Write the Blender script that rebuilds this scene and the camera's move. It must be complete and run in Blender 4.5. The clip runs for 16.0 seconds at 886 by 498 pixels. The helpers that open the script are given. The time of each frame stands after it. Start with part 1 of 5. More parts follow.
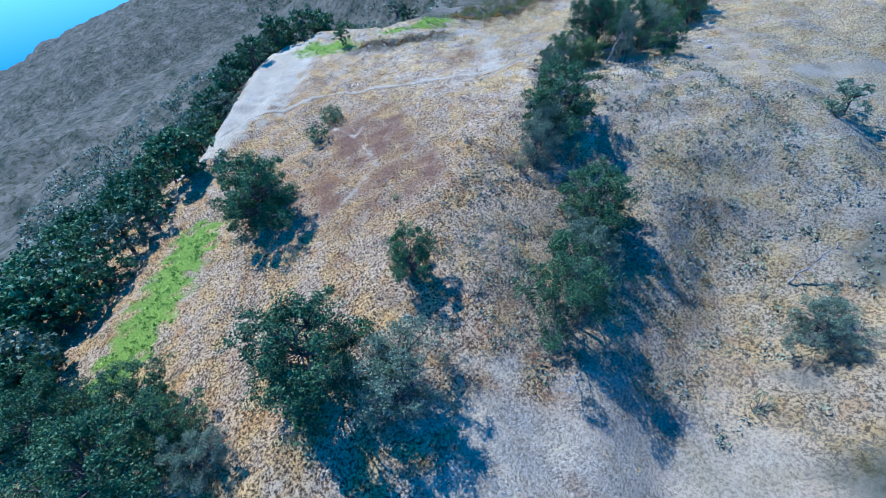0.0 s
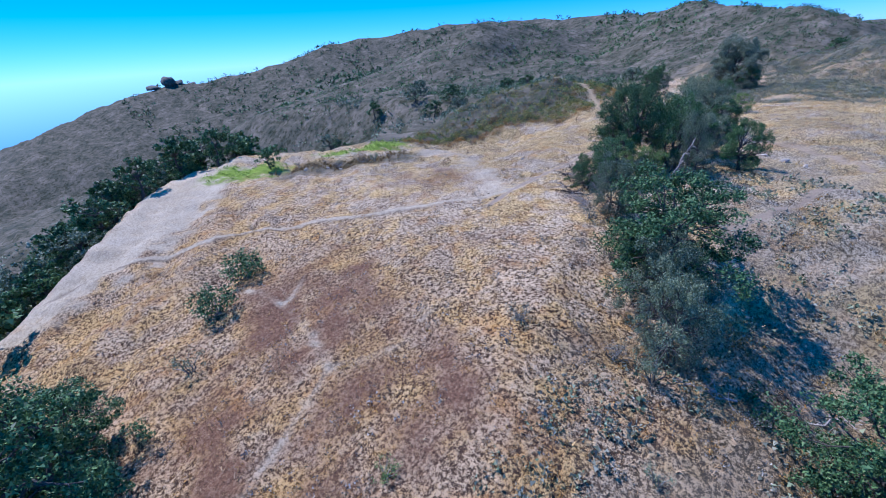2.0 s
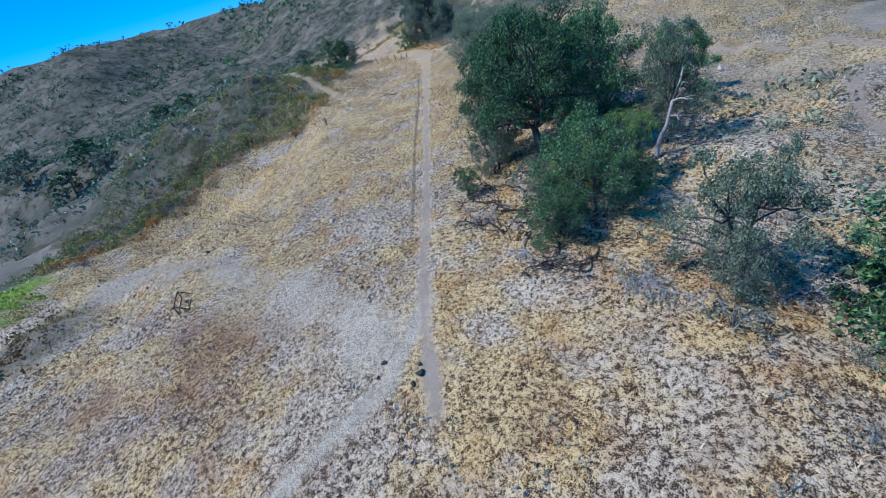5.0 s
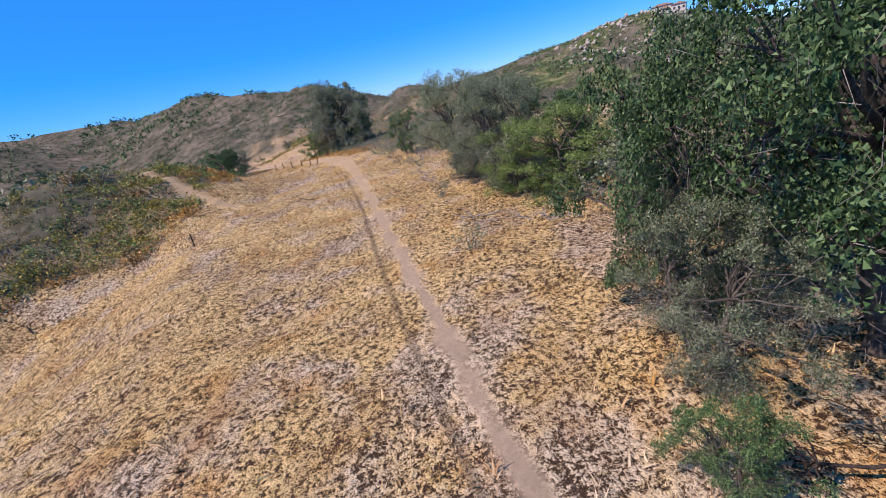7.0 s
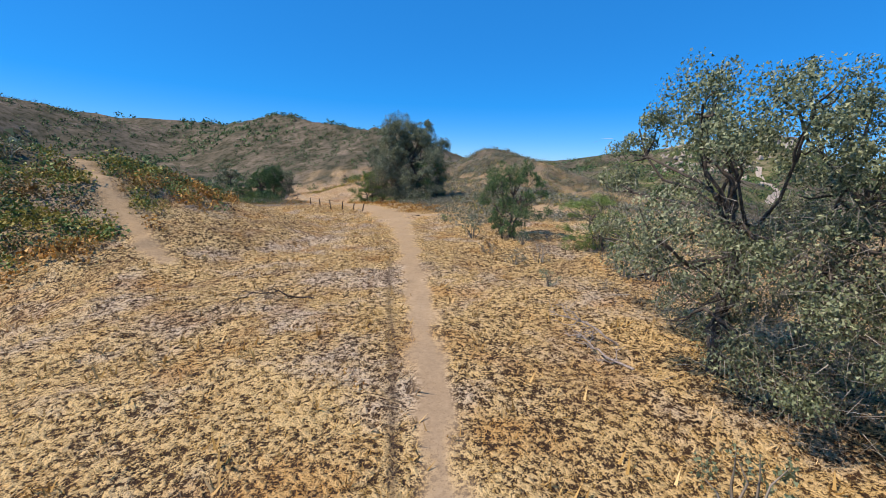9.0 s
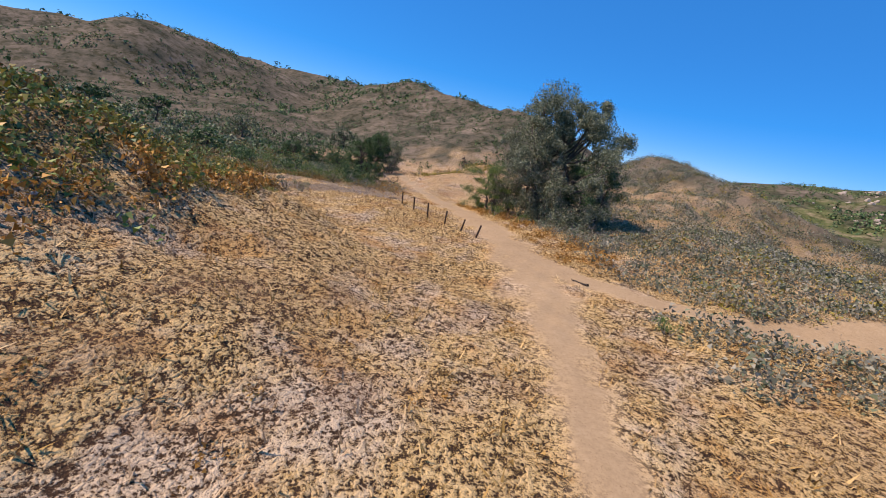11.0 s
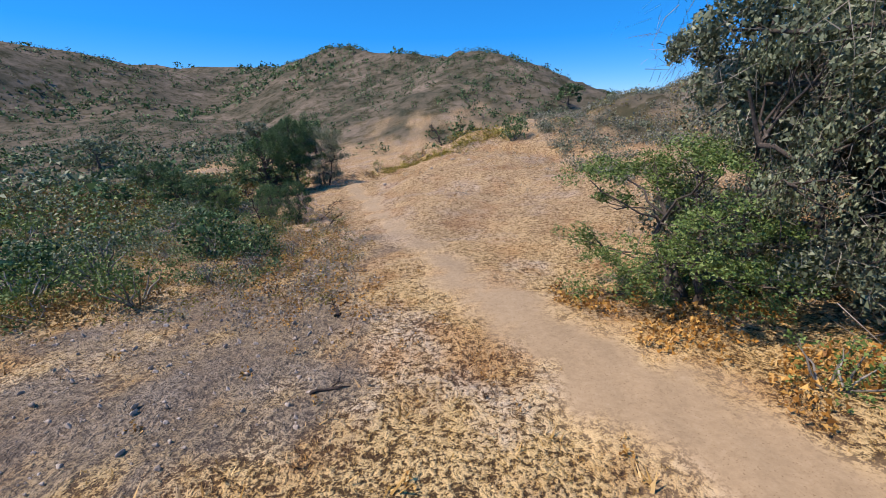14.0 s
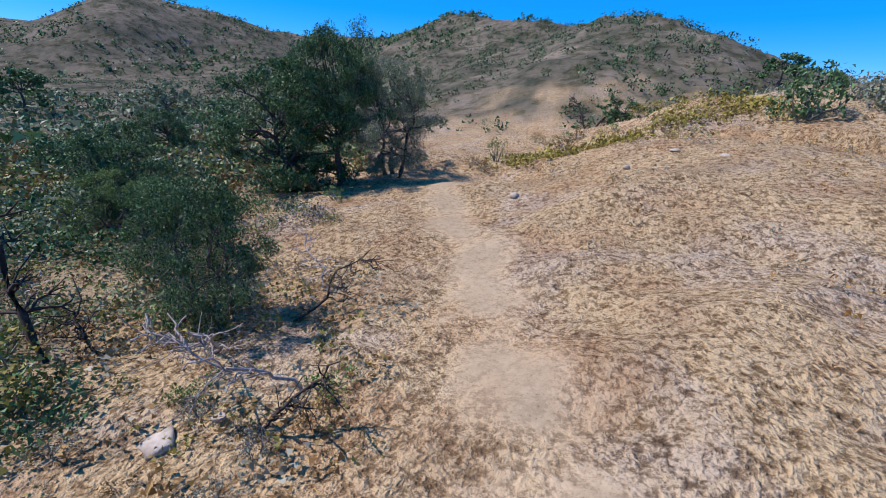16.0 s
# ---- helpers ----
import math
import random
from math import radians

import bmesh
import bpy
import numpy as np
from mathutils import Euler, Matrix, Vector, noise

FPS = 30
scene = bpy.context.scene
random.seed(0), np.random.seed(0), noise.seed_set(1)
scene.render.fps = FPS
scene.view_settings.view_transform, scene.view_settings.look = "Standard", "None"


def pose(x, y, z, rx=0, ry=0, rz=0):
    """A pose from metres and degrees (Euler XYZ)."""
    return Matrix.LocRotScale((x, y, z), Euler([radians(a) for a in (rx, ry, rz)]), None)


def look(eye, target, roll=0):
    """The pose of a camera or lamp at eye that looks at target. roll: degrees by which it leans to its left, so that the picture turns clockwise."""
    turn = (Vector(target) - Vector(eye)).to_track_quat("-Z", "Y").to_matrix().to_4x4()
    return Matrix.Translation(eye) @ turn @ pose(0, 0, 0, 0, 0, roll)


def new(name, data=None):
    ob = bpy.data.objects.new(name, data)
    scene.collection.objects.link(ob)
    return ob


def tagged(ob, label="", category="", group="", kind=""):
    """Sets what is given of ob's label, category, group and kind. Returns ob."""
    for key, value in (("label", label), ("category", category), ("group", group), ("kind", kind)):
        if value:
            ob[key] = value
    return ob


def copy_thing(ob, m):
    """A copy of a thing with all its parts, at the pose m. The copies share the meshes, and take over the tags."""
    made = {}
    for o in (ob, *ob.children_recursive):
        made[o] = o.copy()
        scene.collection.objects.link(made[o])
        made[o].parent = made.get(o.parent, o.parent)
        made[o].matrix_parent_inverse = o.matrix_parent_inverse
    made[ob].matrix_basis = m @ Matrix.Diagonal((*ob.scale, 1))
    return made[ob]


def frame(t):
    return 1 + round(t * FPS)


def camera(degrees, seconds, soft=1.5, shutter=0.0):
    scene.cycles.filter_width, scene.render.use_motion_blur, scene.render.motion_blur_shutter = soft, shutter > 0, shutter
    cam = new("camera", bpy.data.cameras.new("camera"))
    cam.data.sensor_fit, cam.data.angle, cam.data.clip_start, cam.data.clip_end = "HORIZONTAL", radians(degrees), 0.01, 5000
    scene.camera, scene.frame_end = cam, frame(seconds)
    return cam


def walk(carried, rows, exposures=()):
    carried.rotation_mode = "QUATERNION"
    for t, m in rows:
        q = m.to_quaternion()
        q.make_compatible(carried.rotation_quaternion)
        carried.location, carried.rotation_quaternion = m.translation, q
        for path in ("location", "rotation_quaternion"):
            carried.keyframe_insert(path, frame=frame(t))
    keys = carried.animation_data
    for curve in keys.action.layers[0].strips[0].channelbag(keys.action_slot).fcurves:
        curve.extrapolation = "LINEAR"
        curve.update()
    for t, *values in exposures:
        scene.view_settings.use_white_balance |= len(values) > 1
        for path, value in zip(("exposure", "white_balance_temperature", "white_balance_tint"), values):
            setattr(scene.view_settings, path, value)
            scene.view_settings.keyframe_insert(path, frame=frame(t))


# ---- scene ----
cam = camera(93.2, 16.0, soft=1.0)
PATH = [
    (0, (55.314, -122.631, 26.328), (54.072, -121.770, 25.018), -8.6),
    (0.5, (49.247, -121.193, 23.783), (48.030, -120.311, 22.464), -19.9),
    (1, (42.912, -118.606, 21.082), (41.753, -117.669, 19.749), -11.9),
    (1.5, (35.901, -114.480, 18.944), (34.702, -113.296, 17.867), -5.4),
    (2, (29.366, -110.152, 17.039), (28.158, -108.806, 16.185), -4.5),
    (2.5, (24.225, -106.174, 16.072), (23.132, -104.722, 15.236), -14.0),
    (3, (19.764, -102.279, 15.727), (18.885, -100.732, 14.814), -16.6),
    (3.2, (17.987, -100.822, 15.914), (17.195, -99.261, 14.946), -17.5),
    (5.3, (6.851, -82.155, 14.289), (6.847, -80.476, 13.201), -15.5),
    (5.5, (6.029, -80.241, 13.739), (6.141, -78.560, 12.661), -13.3),
    (6, (4.709, -75.193, 11.967), (5.063, -73.478, 11.001), -11.6),
    (6.5, (3.411, -69.598, 10.834), (3.882, -67.796, 10.105), -10.2),
    (7, (3.432, -63.454, 9.823), (3.909, -61.645, 9.117), -11.8),
    (7.5, (4.361, -57.615, 9.334), (4.804, -55.796, 8.630), -1.8),
    (8, (5.124, -51.643, 9.343), (5.544, -49.819, 8.638), 4.6),
    (8.5, (5.490, -45.832, 9.059), (5.824, -43.964, 8.426), 2.3),
    (9, (5.612, -40.703, 8.291), (5.957, -38.774, 7.887), 2.2),
    (9.2, (5.731, -38.691, 8.076), (6.048, -36.752, 7.699), 1.0),
    (11.3, (3.727, -14.376, 8.663), (3.566, -12.460, 8.114), 11.8),
    (11.5, (3.092, -11.988, 8.507), (2.929, -10.072, 7.957), 9.0),
    (12, (1.423, -5.946, 8.261), (1.348, -4.016, 7.743), 3.7),
    (12.5, (0.150, -0.003, 8.180), (0.167, 1.942, 7.713), -2.0),
    (13, (-1.095, 4.877, 8.769), (-1.043, 6.817, 8.287), -7.9),
    (13.5, (-1.586, 10.257, 8.246), (-1.531, 12.158, 7.627), -10.2),
    (14, (-1.752, 15.835, 7.393), (-1.721, 17.721, 6.727), -0.8),
    (14.5, (-2.231, 21.423, 6.768), (-2.475, 23.283, 6.075), 9.6),
    (15, (-2.769, 26.984, 6.403), (-3.190, 28.796, 5.670), 9.6),
    (15.5, (-3.927, 32.409, 5.562), (-4.324, 34.226, 4.828), 11.0),
    (16, (-5.517, 37.722, 4.231), (-5.911, 39.538, 3.491), 2.9),
]
walk(cam, [(t, look(eye, target, roll)) for t, eye, target, roll in PATH],
     [(0, .55, 4600, 6), (1.0, .57, 4700, 8), (1.5, .48, 4650, 10), (2.0, .3, 5150, 21), (2.5, .2, 6450, 18), (3.2, .26, 6150, 13), (4.2, .2, 5500, 9), (5.3, .07, 5050, 8), (6.0, .19, 5250, 13), (6.5, .2, 6150, 23), (7.0, .24, 7150, 30), (7.5, .06, 7200, 32), (8.0, .11, 6900, 24), (8.5, .13, 6350, 14),
      (9.0, .13, 7600, 19), (9.2, .13, 7600, 19), (11.3, .11, 8100, 30), (12.0, .12, 6700, -3), (12.5, .11, 7700, 4), (13.0, .16, 8500, 22), (13.5, .17, 8700, 24), (14.0, .15, 7300, 23), (14.5, .14, 6800, 14), (15, .12, 6200, 14), (15.5, .18, 6500, 16), (16, .2, 6350, 21)])


# ---- daylight ----
SUN_AZ, SUN_EL = radians(265), radians(54)
world = bpy.data.worlds.new("sky")
scene.world = world
world.use_nodes = True
wn = world.node_tree.nodes
sky = wn.new("ShaderNodeTexSky")
sky.sky_type, sky.sun_disc = "NISHITA", False
sky.sun_elevation, sky.sun_rotation = SUN_EL, SUN_AZ
sky.air_density, sky.dust_density, sky.ozone_density, sky.altitude = 0.8, 0.0, 5.0, 1500
wn["Background"].inputs[1].default_value = 0.147
hue = wn.new("ShaderNodeHueSaturation")
hue.inputs["Saturation"].default_value = 1.2
tint = wn.new("ShaderNodeMix")
tint.data_type, tint.blend_type = "RGBA", "MULTIPLY"
tint.inputs[0].default_value, tint.inputs[7].default_value = 1.0, (.76, .97, 1.13, 1)
even = wn.new("ShaderNodeMix")  # clear dry air: little whitening towards the horizon
even.data_type = "RGBA"
even.inputs[0].default_value, even.inputs[7].default_value = .45, (.9, 2.6, 6.0, 1)
world.node_tree.links.new(sky.outputs[0], even.inputs[6])
world.node_tree.links.new(even.outputs[2], tint.inputs[6])
world.node_tree.links.new(tint.outputs[2], hue.inputs["Color"])
world.node_tree.links.new(hue.outputs[0], wn["Background"].inputs[0])
sun = new("sun", bpy.data.lights.new("sun", "SUN"))
sun.data.energy, sun.data.angle, sun.data.color = 4.8, radians(0.5), (1.0, 0.95, 0.87)
to_sun = Vector((math.sin(SUN_AZ) * math.cos(SUN_EL), math.cos(SUN_AZ) * math.cos(SUN_EL), math.sin(SUN_EL)))
sun.matrix_world = look(to_sun * 60, (0, 0, 0))


# ---- materials ----
def material(name, rough=0.9):
    m = bpy.data.materials.new(name)
    m.use_nodes = True
    b = m.node_tree.nodes["Principled BSDF"]
    b.inputs["Roughness"].default_value = rough
    b.inputs["Specular IOR Level"].default_value = 0.25
    return m, m.node_tree.nodes, m.node_tree.links, b


def ramp(n, l, fac, stops):
    r = n.new("ShaderNodeValToRGB")
    while len(r.color_ramp.elements) < len(stops):
        r.color_ramp.elements.new(0.5)
    for e, (p, c) in zip(r.color_ramp.elements, stops):
        e.position, e.color = p, (*c, 1)
    l.new(fac, r.inputs[0])
    return r.outputs[0]


def tex(n, l, scale, detail=4, rough=0.6, kind="ShaderNodeTexNoise", coord=None):
    t = n.new(kind)
    t.inputs["Scale"].default_value = scale
    if kind == "ShaderNodeTexNoise":
        t.inputs["Detail"].default_value, t.inputs["Roughness"].default_value = detail, rough
    if coord is None:
        coord = n.new("ShaderNodeNewGeometry").outputs["Position"]
    l.new(coord, t.inputs["Vector"])
    return t.outputs[0]


def mix(n, l, fac, a, b, blend="MIX"):
    m = n.new("ShaderNodeMix")
    m.data_type, m.blend_type = "RGBA", blend
    for socket, v in ((m.inputs[0], fac), (m.inputs[6], a), (m.inputs[7], b)):
        if isinstance(v, (int, float)):
            socket.default_value = v
        elif isinstance(v, tuple):
            socket.default_value = (*v, 1)
        else:
            l.new(v, socket)
    return m.outputs[2]


def bumped(n, l, b, h, strength, distance):
    p = n.new("ShaderNodeBump")
    p.inputs["Strength"].default_value, p.inputs["Distance"].default_value = strength, distance
    l.new(h, p.inputs["Height"])
    l.new(p.outputs[0], b.inputs["Normal"])


def layer(n, name):
    a = n.new("ShaderNodeAttribute")
    a.attribute_name = name
    return a.outputs["Fac"]


def along_ridge(n, l, start, end):
    """0 at y = start, 1 at y = end along the ridge."""
    sep, m = n.new("ShaderNodeSeparateXYZ"), n.new("ShaderNodeMapRange")
    l.new(n.new("ShaderNodeNewGeometry").outputs["Position"], sep.inputs[0])
    l.new(sep.outputs["Y"], m.inputs["Value"])
    m.inputs["From Min"].default_value, m.inputs["From Max"].default_value = start, end
    return m.outputs[0]


def summed(n, l, a, b, k):
    """a + k * b"""
    m = n.new("ShaderNodeMath")
    m.operation = "MULTIPLY_ADD"
    l.new(b, m.inputs[0])
    m.inputs[1].default_value = k
    l.new(a, m.inputs[2])
    return m.outputs[0]


def straw_tint(n, l, value):
    """Dry grass: golden, grey and rusty patches, shaded by value; more gold farther along the ridge."""
    way = along_ridge(n, l, -75, -35)
    greys, rusts = summed(n, l, summed(n, l, tex(n, l, .26, 6, .65), way, -.07), along_ridge(n, l, -30, 8), -.02), summed(n, l, tex(n, l, .4, 4, .6), along_ridge(n, l, -20, 8), .035)
    gold = ramp(n, l, value, [(0, (.125, .065, .018)), (.4, (.41, .245, .062)), (1, (.78, .55, .24))])
    grey = ramp(n, l, value, [(0, (.105, .068, .040)), (.4, (.33, .24, .150)), (1, (.71, .575, .405))])
    rust = ramp(n, l, value, [(0, (.13, .047, .013)), (.45, (.42, .182, .042)), (1, (.60, .335, .11))])
    c = mix(n, l, ramp(n, l, greys, [(.42, (.12, .12, .12)), (.55, (.9, .9, .9))]), gold, grey)
    c = mix(n, l, ramp(n, l, rusts, [(.53, (0, 0, 0)), (.68, (.65, .65, .65))]), c, rust)
    # trampled pinkish earth showing through past the bend
    earth = ramp(n, l, value, [(0, (.155, .10, .068)), (.4, (.30, .208, .145)), (1, (.44, .33, .24))])
    # browner, thinner cover on the shoulder at the ridge's end
    c = mix(n, l, 1.0, c, mix(n, l, along_ridge(n, l, -92, -66), (.88, .77, .65), (1, 1, 1)), "MULTIPLY")
    return mix(n, l, mix(n, l, 1.0, along_ridge(n, l, 24, 40), (.45, .45, .45), "MULTIPLY"), c, earth)


def ground_material():
    m, n, l, b = material("dry_hillside", 1.0)
    b.inputs["Specular IOR Level"].default_value = 0.05
    near = along_ridge(n, l, -88, -62)
    mid, fine, tiny = tex(n, l, .22, 6, .7), mix(n, l, near, tex(n, l, 4.2, 5, .75), tex(n, l, 6.0, 5, .8)), tex(n, l, 20, 3, .7)
    # matted tufts: warped cells, gaps painted dark for soil and tuft shade
    warp = n.new("ShaderNodeTexNoise")
    warp.inputs["Scale"].default_value = 4.5
    pos = n.new("ShaderNodeNewGeometry").outputs["Position"]
    l.new(pos, warp.inputs["Vector"])
    spot = n.new("ShaderNodeVectorMath")
    spot.operation = "MULTIPLY_ADD"
    l.new(warp.outputs["Color"], spot.inputs[0])
    spot.inputs[1].default_value = (.7, .7, .7)
    l.new(pos, spot.inputs[2])
    tufts = mix(n, l, near, tex(n, l, 3.7, kind="ShaderNodeTexVoronoi", coord=spot.outputs[0]), tex(n, l, 4.9, kind="ShaderNodeTexVoronoi", coord=spot.outputs[0]))
    value = ramp(n, l, summed(n, l, fine, tufts, -.2), [(.19, (0, 0, 0)), (.44, (1, 1, 1))])
    c = straw_tint(n, l, value)
    # gap colour: bare earth plus the shade between tufts, put into the colour
    soil_shade = ramp(n, l, summed(n, l, summed(n, l, summed(n, l, tiny, fine, 1.0), tufts, -.35), mid, .32), [(.895, (.95, .95, .95)), (.98, (0, 0, 0))])
    tidy = mix(n, l, 1.0, ramp(n, l, along_ridge(n, l, 18, 34), [(0, (1.1, 1.1, 1.1)), (1, (.5, .5, .5))]), ramp(n, l, along_ridge(n, l, -85, -62), [(0, (1, 1, 1)), (1, (.97, .97, .97))]), "MULTIPLY")
    c = mix(n, l, mix(n, l, 1.0, soil_shade, tidy, "MULTIPLY"), c, (.068, .042, .026))
    brown = ramp(n, l, fine, [(.3, (.075, .04, .025)), (.5, (.20, .105, .06)), (.72, (.38, .24, .15))])
    c = mix(n, l, layer(n, "brown"), c, brown)
    pale = ramp(n, l, mix(n, l, .5, mid, fine), [(.3, (.35, .27, .17)), (.5, (.52, .415, .28)), (.7, (.64, .53, .38))])
    pitted = ramp(n, l, summed(n, l, mix(n, l, .5, fine, tiny), tufts, -.12), [(.30, (.45, .42, .38)), (.46, (1, 1, 1))])
    c = mix(n, l, layer(n, "bare"), c, mix(n, l, 1.0, pale, pitted, "MULTIPLY"))
    lime = ramp(n, l, fine, [(.3, (.10, .15, .02)), (.7, (.32, .40, .07))])
    c = mix(n, l, layer(n, "lime"), c, lime)
    broad = tex(n, l, .07, 9, .75)
    sc = ramp(n, l, broad, [(.33, (.034, .043, .028)), (.44, (.082, .077, .053)), (.55, (.135, .115, .083)), (.68, (.21, .172, .130))])
    green = ramp(n, l, broad, [(.32, (.03, .05, .02)), (.5, (.09, .11, .04)), (.68, (.30, .24, .15))])
    sc = mix(n, l, layer(n, "green"), sc, green)
    speck = ramp(n, l, tex(n, l, .3, 4, .65), [(.50, (1, 1, 1)), (.60, (.5, .55, .45))])
    c = mix(n, l, layer(n, "scrub"), c, mix(n, l, 1.0, sc, speck, "MULTIPLY"))
    grains = ramp(n, l, tiny, [(.30, (.6, .55, .5)), (.40, (1, 1, 1))])
    dust = mix(n, l, .4, fine, mid)
    cool = ramp(n, l, dust, [(.3, (.195, .146, .102)), (.55, (.282, .215, .150)), (.75, (.375, .292, .208))])
    warm = ramp(n, l, dust, [(.3, (.26, .185, .105)), (.55, (.37, .268, .155)), (.75, (.46, .35, .215))])
    tan = ramp(n, l, dust, [(.3, (.235, .175, .108)), (.55, (.33, .255, .162)), (.75, (.42, .34, .23))])
    dirt = mix(n, l, along_ridge(n, l, 20, 36), mix(n, l, along_ridge(n, l, -55, -15), cool, warm), tan)
    dirt = mix(n, l, 1.0, dirt, grains, "MULTIPLY")
    stony = ramp(n, l, mix(n, l, .5, fine, tiny), [(.32, (.06, .051, .041)), (.46, (.16, .138, .109)), (.66, (.30, .258, .208))])
    c = mix(n, l, layer(n, "gravel"), c, stony)
    c = mix(n, l, layer(n, "dirt"), c, dirt)
    c = mix(n, l, mix(n, l, 1.0, layer(n, "rut"), (.65, .65, .65), "MULTIPLY"), c, (.10, .07, .05))
    l.new(c, b.inputs["Base Color"])
    bumped(n, l, b, summed(n, l, mix(n, l, .35, fine, tiny), tufts, -.5), 1.0, .20)
    firm = n.new("ShaderNodeMapRange")
    calm = n.new("ShaderNodeMath")
    calm.operation = "MAXIMUM"
    l.new(layer(n, "dirt"), calm.inputs[0])
    l.new(layer(n, "scrub"), calm.inputs[1])
    l.new(calm.outputs[0], firm.inputs["Value"])
    firm.inputs["To Min"].default_value, firm.inputs["To Max"].default_value = 1.0, .05
    l.new(firm.outputs[0], n["Bump"].inputs["Strength"])
    return m


def grass_material():
    m, n, l, b = material("dry_straw", .8)
    b.inputs["Specular IOR Level"].default_value = 0.1
    l.new(straw_tint(n, l, layer(n, "tone")), b.inputs["Base Color"])
    return m


def bark_material():
    m, n, l, b = material("grey_oak_bark", .95)
    f = tex(n, l, 9, 6, .7)
    l.new(ramp(n, l, f, [(.3, (.035, .030, .026)), (.55, (.10, .085, .07)), (.8, (.20, .18, .155))]), b.inputs["Base Color"])
    bumped(n, l, b, f, .8, .03)
    return m


def leaf_material(name, dark, light, pale, amount=.11):
    m, n, l, b = material(name, .55)
    g = n.new("ShaderNodeNewGeometry")
    c = ramp(n, l, g.outputs["Random Per Island"], [(0, dark), (.55, light), (1, pale)])
    info = n.new("ShaderNodeObjectInfo")
    v = ramp(n, l, info.outputs["Random"], [(0, (.75, .78, .72)), (1, (1.2, 1.15, 1.0))])
    c = mix(n, l, 1.0, c, v, "MULTIPLY")
    l.new(c, b.inputs["Base Color"])
    t = n.new("ShaderNodeBsdfTranslucent")
    l.new(c, t.inputs[0])
    s = n.new("ShaderNodeMixShader")
    s.inputs[0].default_value = amount
    l.new(b.outputs[0], s.inputs[1])
    l.new(t.outputs[0], s.inputs[2])
    l.new(s.outputs[0], n["Material Output"].inputs[0])
    return m


GROUND, BARK = ground_material(), bark_material()
LEAF = leaf_material("oak_leaves", (.018, .044, .020), (.066, .148, .056), (.19, .29, .12))
OLIVE = leaf_material("dusty_olive_leaves", (.055, .080, .050), (.165, .212, .125), (.34, .38, .26))
MUSTARD = leaf_material("yellow_green_brush_leaves", (.13, .115, .022), (.26, .225, .045), (.40, .33, .09))
ORANGE = leaf_material("orange_dry_weed_leaves", (.16, .07, .015), (.42, .21, .05), (.62, .38, .12))
RUST = leaf_material("rusty_brush_leaves", (.10, .055, .022), (.25, .145, .05), (.38, .26, .10))
LIME = leaf_material("lime_green_weeds", (.10, .17, .02), (.22, .32, .04), (.42, .50, .10))
LEAF_GREY = leaf_material("grey_sage_leaves", (.11, .12, .09), (.21, .215, .17), (.35, .345, .285))
LEAF_LIGHT = leaf_material("bright_shrub_leaves", (.05, .105, .027), (.135, .218, .058), (.26, .34, .12))
OAK_GREY = leaf_material("grey_green_oak_leaves", (.075, .10, .065), (.21, .255, .16), (.40, .43, .31))
GRASS = grass_material()
LACE = leaf_material("thin_dead_twigs", (.06, .054, .048), (.18, .165, .148), (.38, .36, .33), 0.0)
TWIG = leaf_material("dead_grey_twigs", (.08, .07, .06), (.22, .20, .18), (.44, .41, .38), 0.0)

# ---- the hillside ----
# ridge line that the trail follows: y, x, z
SPINE = np.array([(-400, 60, -60), (-200, 40, -26), (-150, 30, -12), (-120, 20, -6), (-97, 10, -1.2), (-85, 6, .8), (-73, 4.6, 2.2), (-53, 6, 2.2),
                  (-37, 6.7, 2.7), (-26, 7.5, 3.1), (-10, 8.2, 2.9), (5, 8.2, 2.3), (14, 6, 2.3), (22, 3, 1.8), (32, -1.5, 1.0), (46, -6.5, -.1),
                  (60, -11, -.7), (90, -16, -1.5), (160, -20, 0), (400, -20, 0)], float)
# far rocky hill and low distance: bearing to the left of +y in degrees, rise in metres at 400 m
SKYLINE = np.array([(-180, 5), (-75, 3), (-61, 4), (-54, 34), (-48, 40), (-43, 32), (-38, 27), (-34, 24), (-30, 18), (-24, 12), (-12, 10), (0, 12), (30, 12), (50, 0), (70, -12), (83, -20), (97, -34), (120, -40), (180, 0)], float)
# crests x, y, z of the hills; how far each hill reaches and the level of its foot, its profile and the size of its spurs
RIDGES = [([(-120, 400, 36), (-95, 320, 33), (-52, 267, 36.5), (-25, 240, 29.5), (0, 212, 25.5), (18, 168, 22), (28, 172, 17.5), (40, 178, 11.5), (54, 182, 7.5), (90, 190, 4)], 84, -4, 1.15, 1.6, 60),
          ([(-800, -240, -170), (-810, -120, -140), (-820, 0, -98), (-800, 100, -50), (-790, 140, -14), (-782, 158, 0), (-770, 190, -2), (-700, 275, 10), (-650, 330, 26), (-625, 365, 40), (-560, 430, 46), (-520, 477, 52), (-470, 495, 56), (-420, 505, 56), (-330, 520, 50), (-200, 500, 45), (-120, 400, 36)], 620, -175, 1.1, 6, 170),
          ([(7, 60, 2.6), (16, 70, 5.2), (27, 74, 8.2), (40, 72, 12), (43, 53, 9), (51, 44, 5.5), (60, 30, 3), (75, 10, -1)], 34, -3, 1.0, 1.0, 24),
          ([(-5, -11, 2.9), (-9, -9, 5.0), (-15.2, -5.5, 7.6), (-24, -5, 8.6), (-34, -9, 6.2), (-46, -18, 0)], 24, -3, 1.0, .5, 14),
          ([(-275, 200, -4), (-262, 208, 8), (-245, 220, 22), (-216, 235, 39), (-195, 262, 35.5), (-175, 280, 28), (-140, 330, 26), (-95, 320, 30)], 120, -12, 1.15, 1.6, 60)]


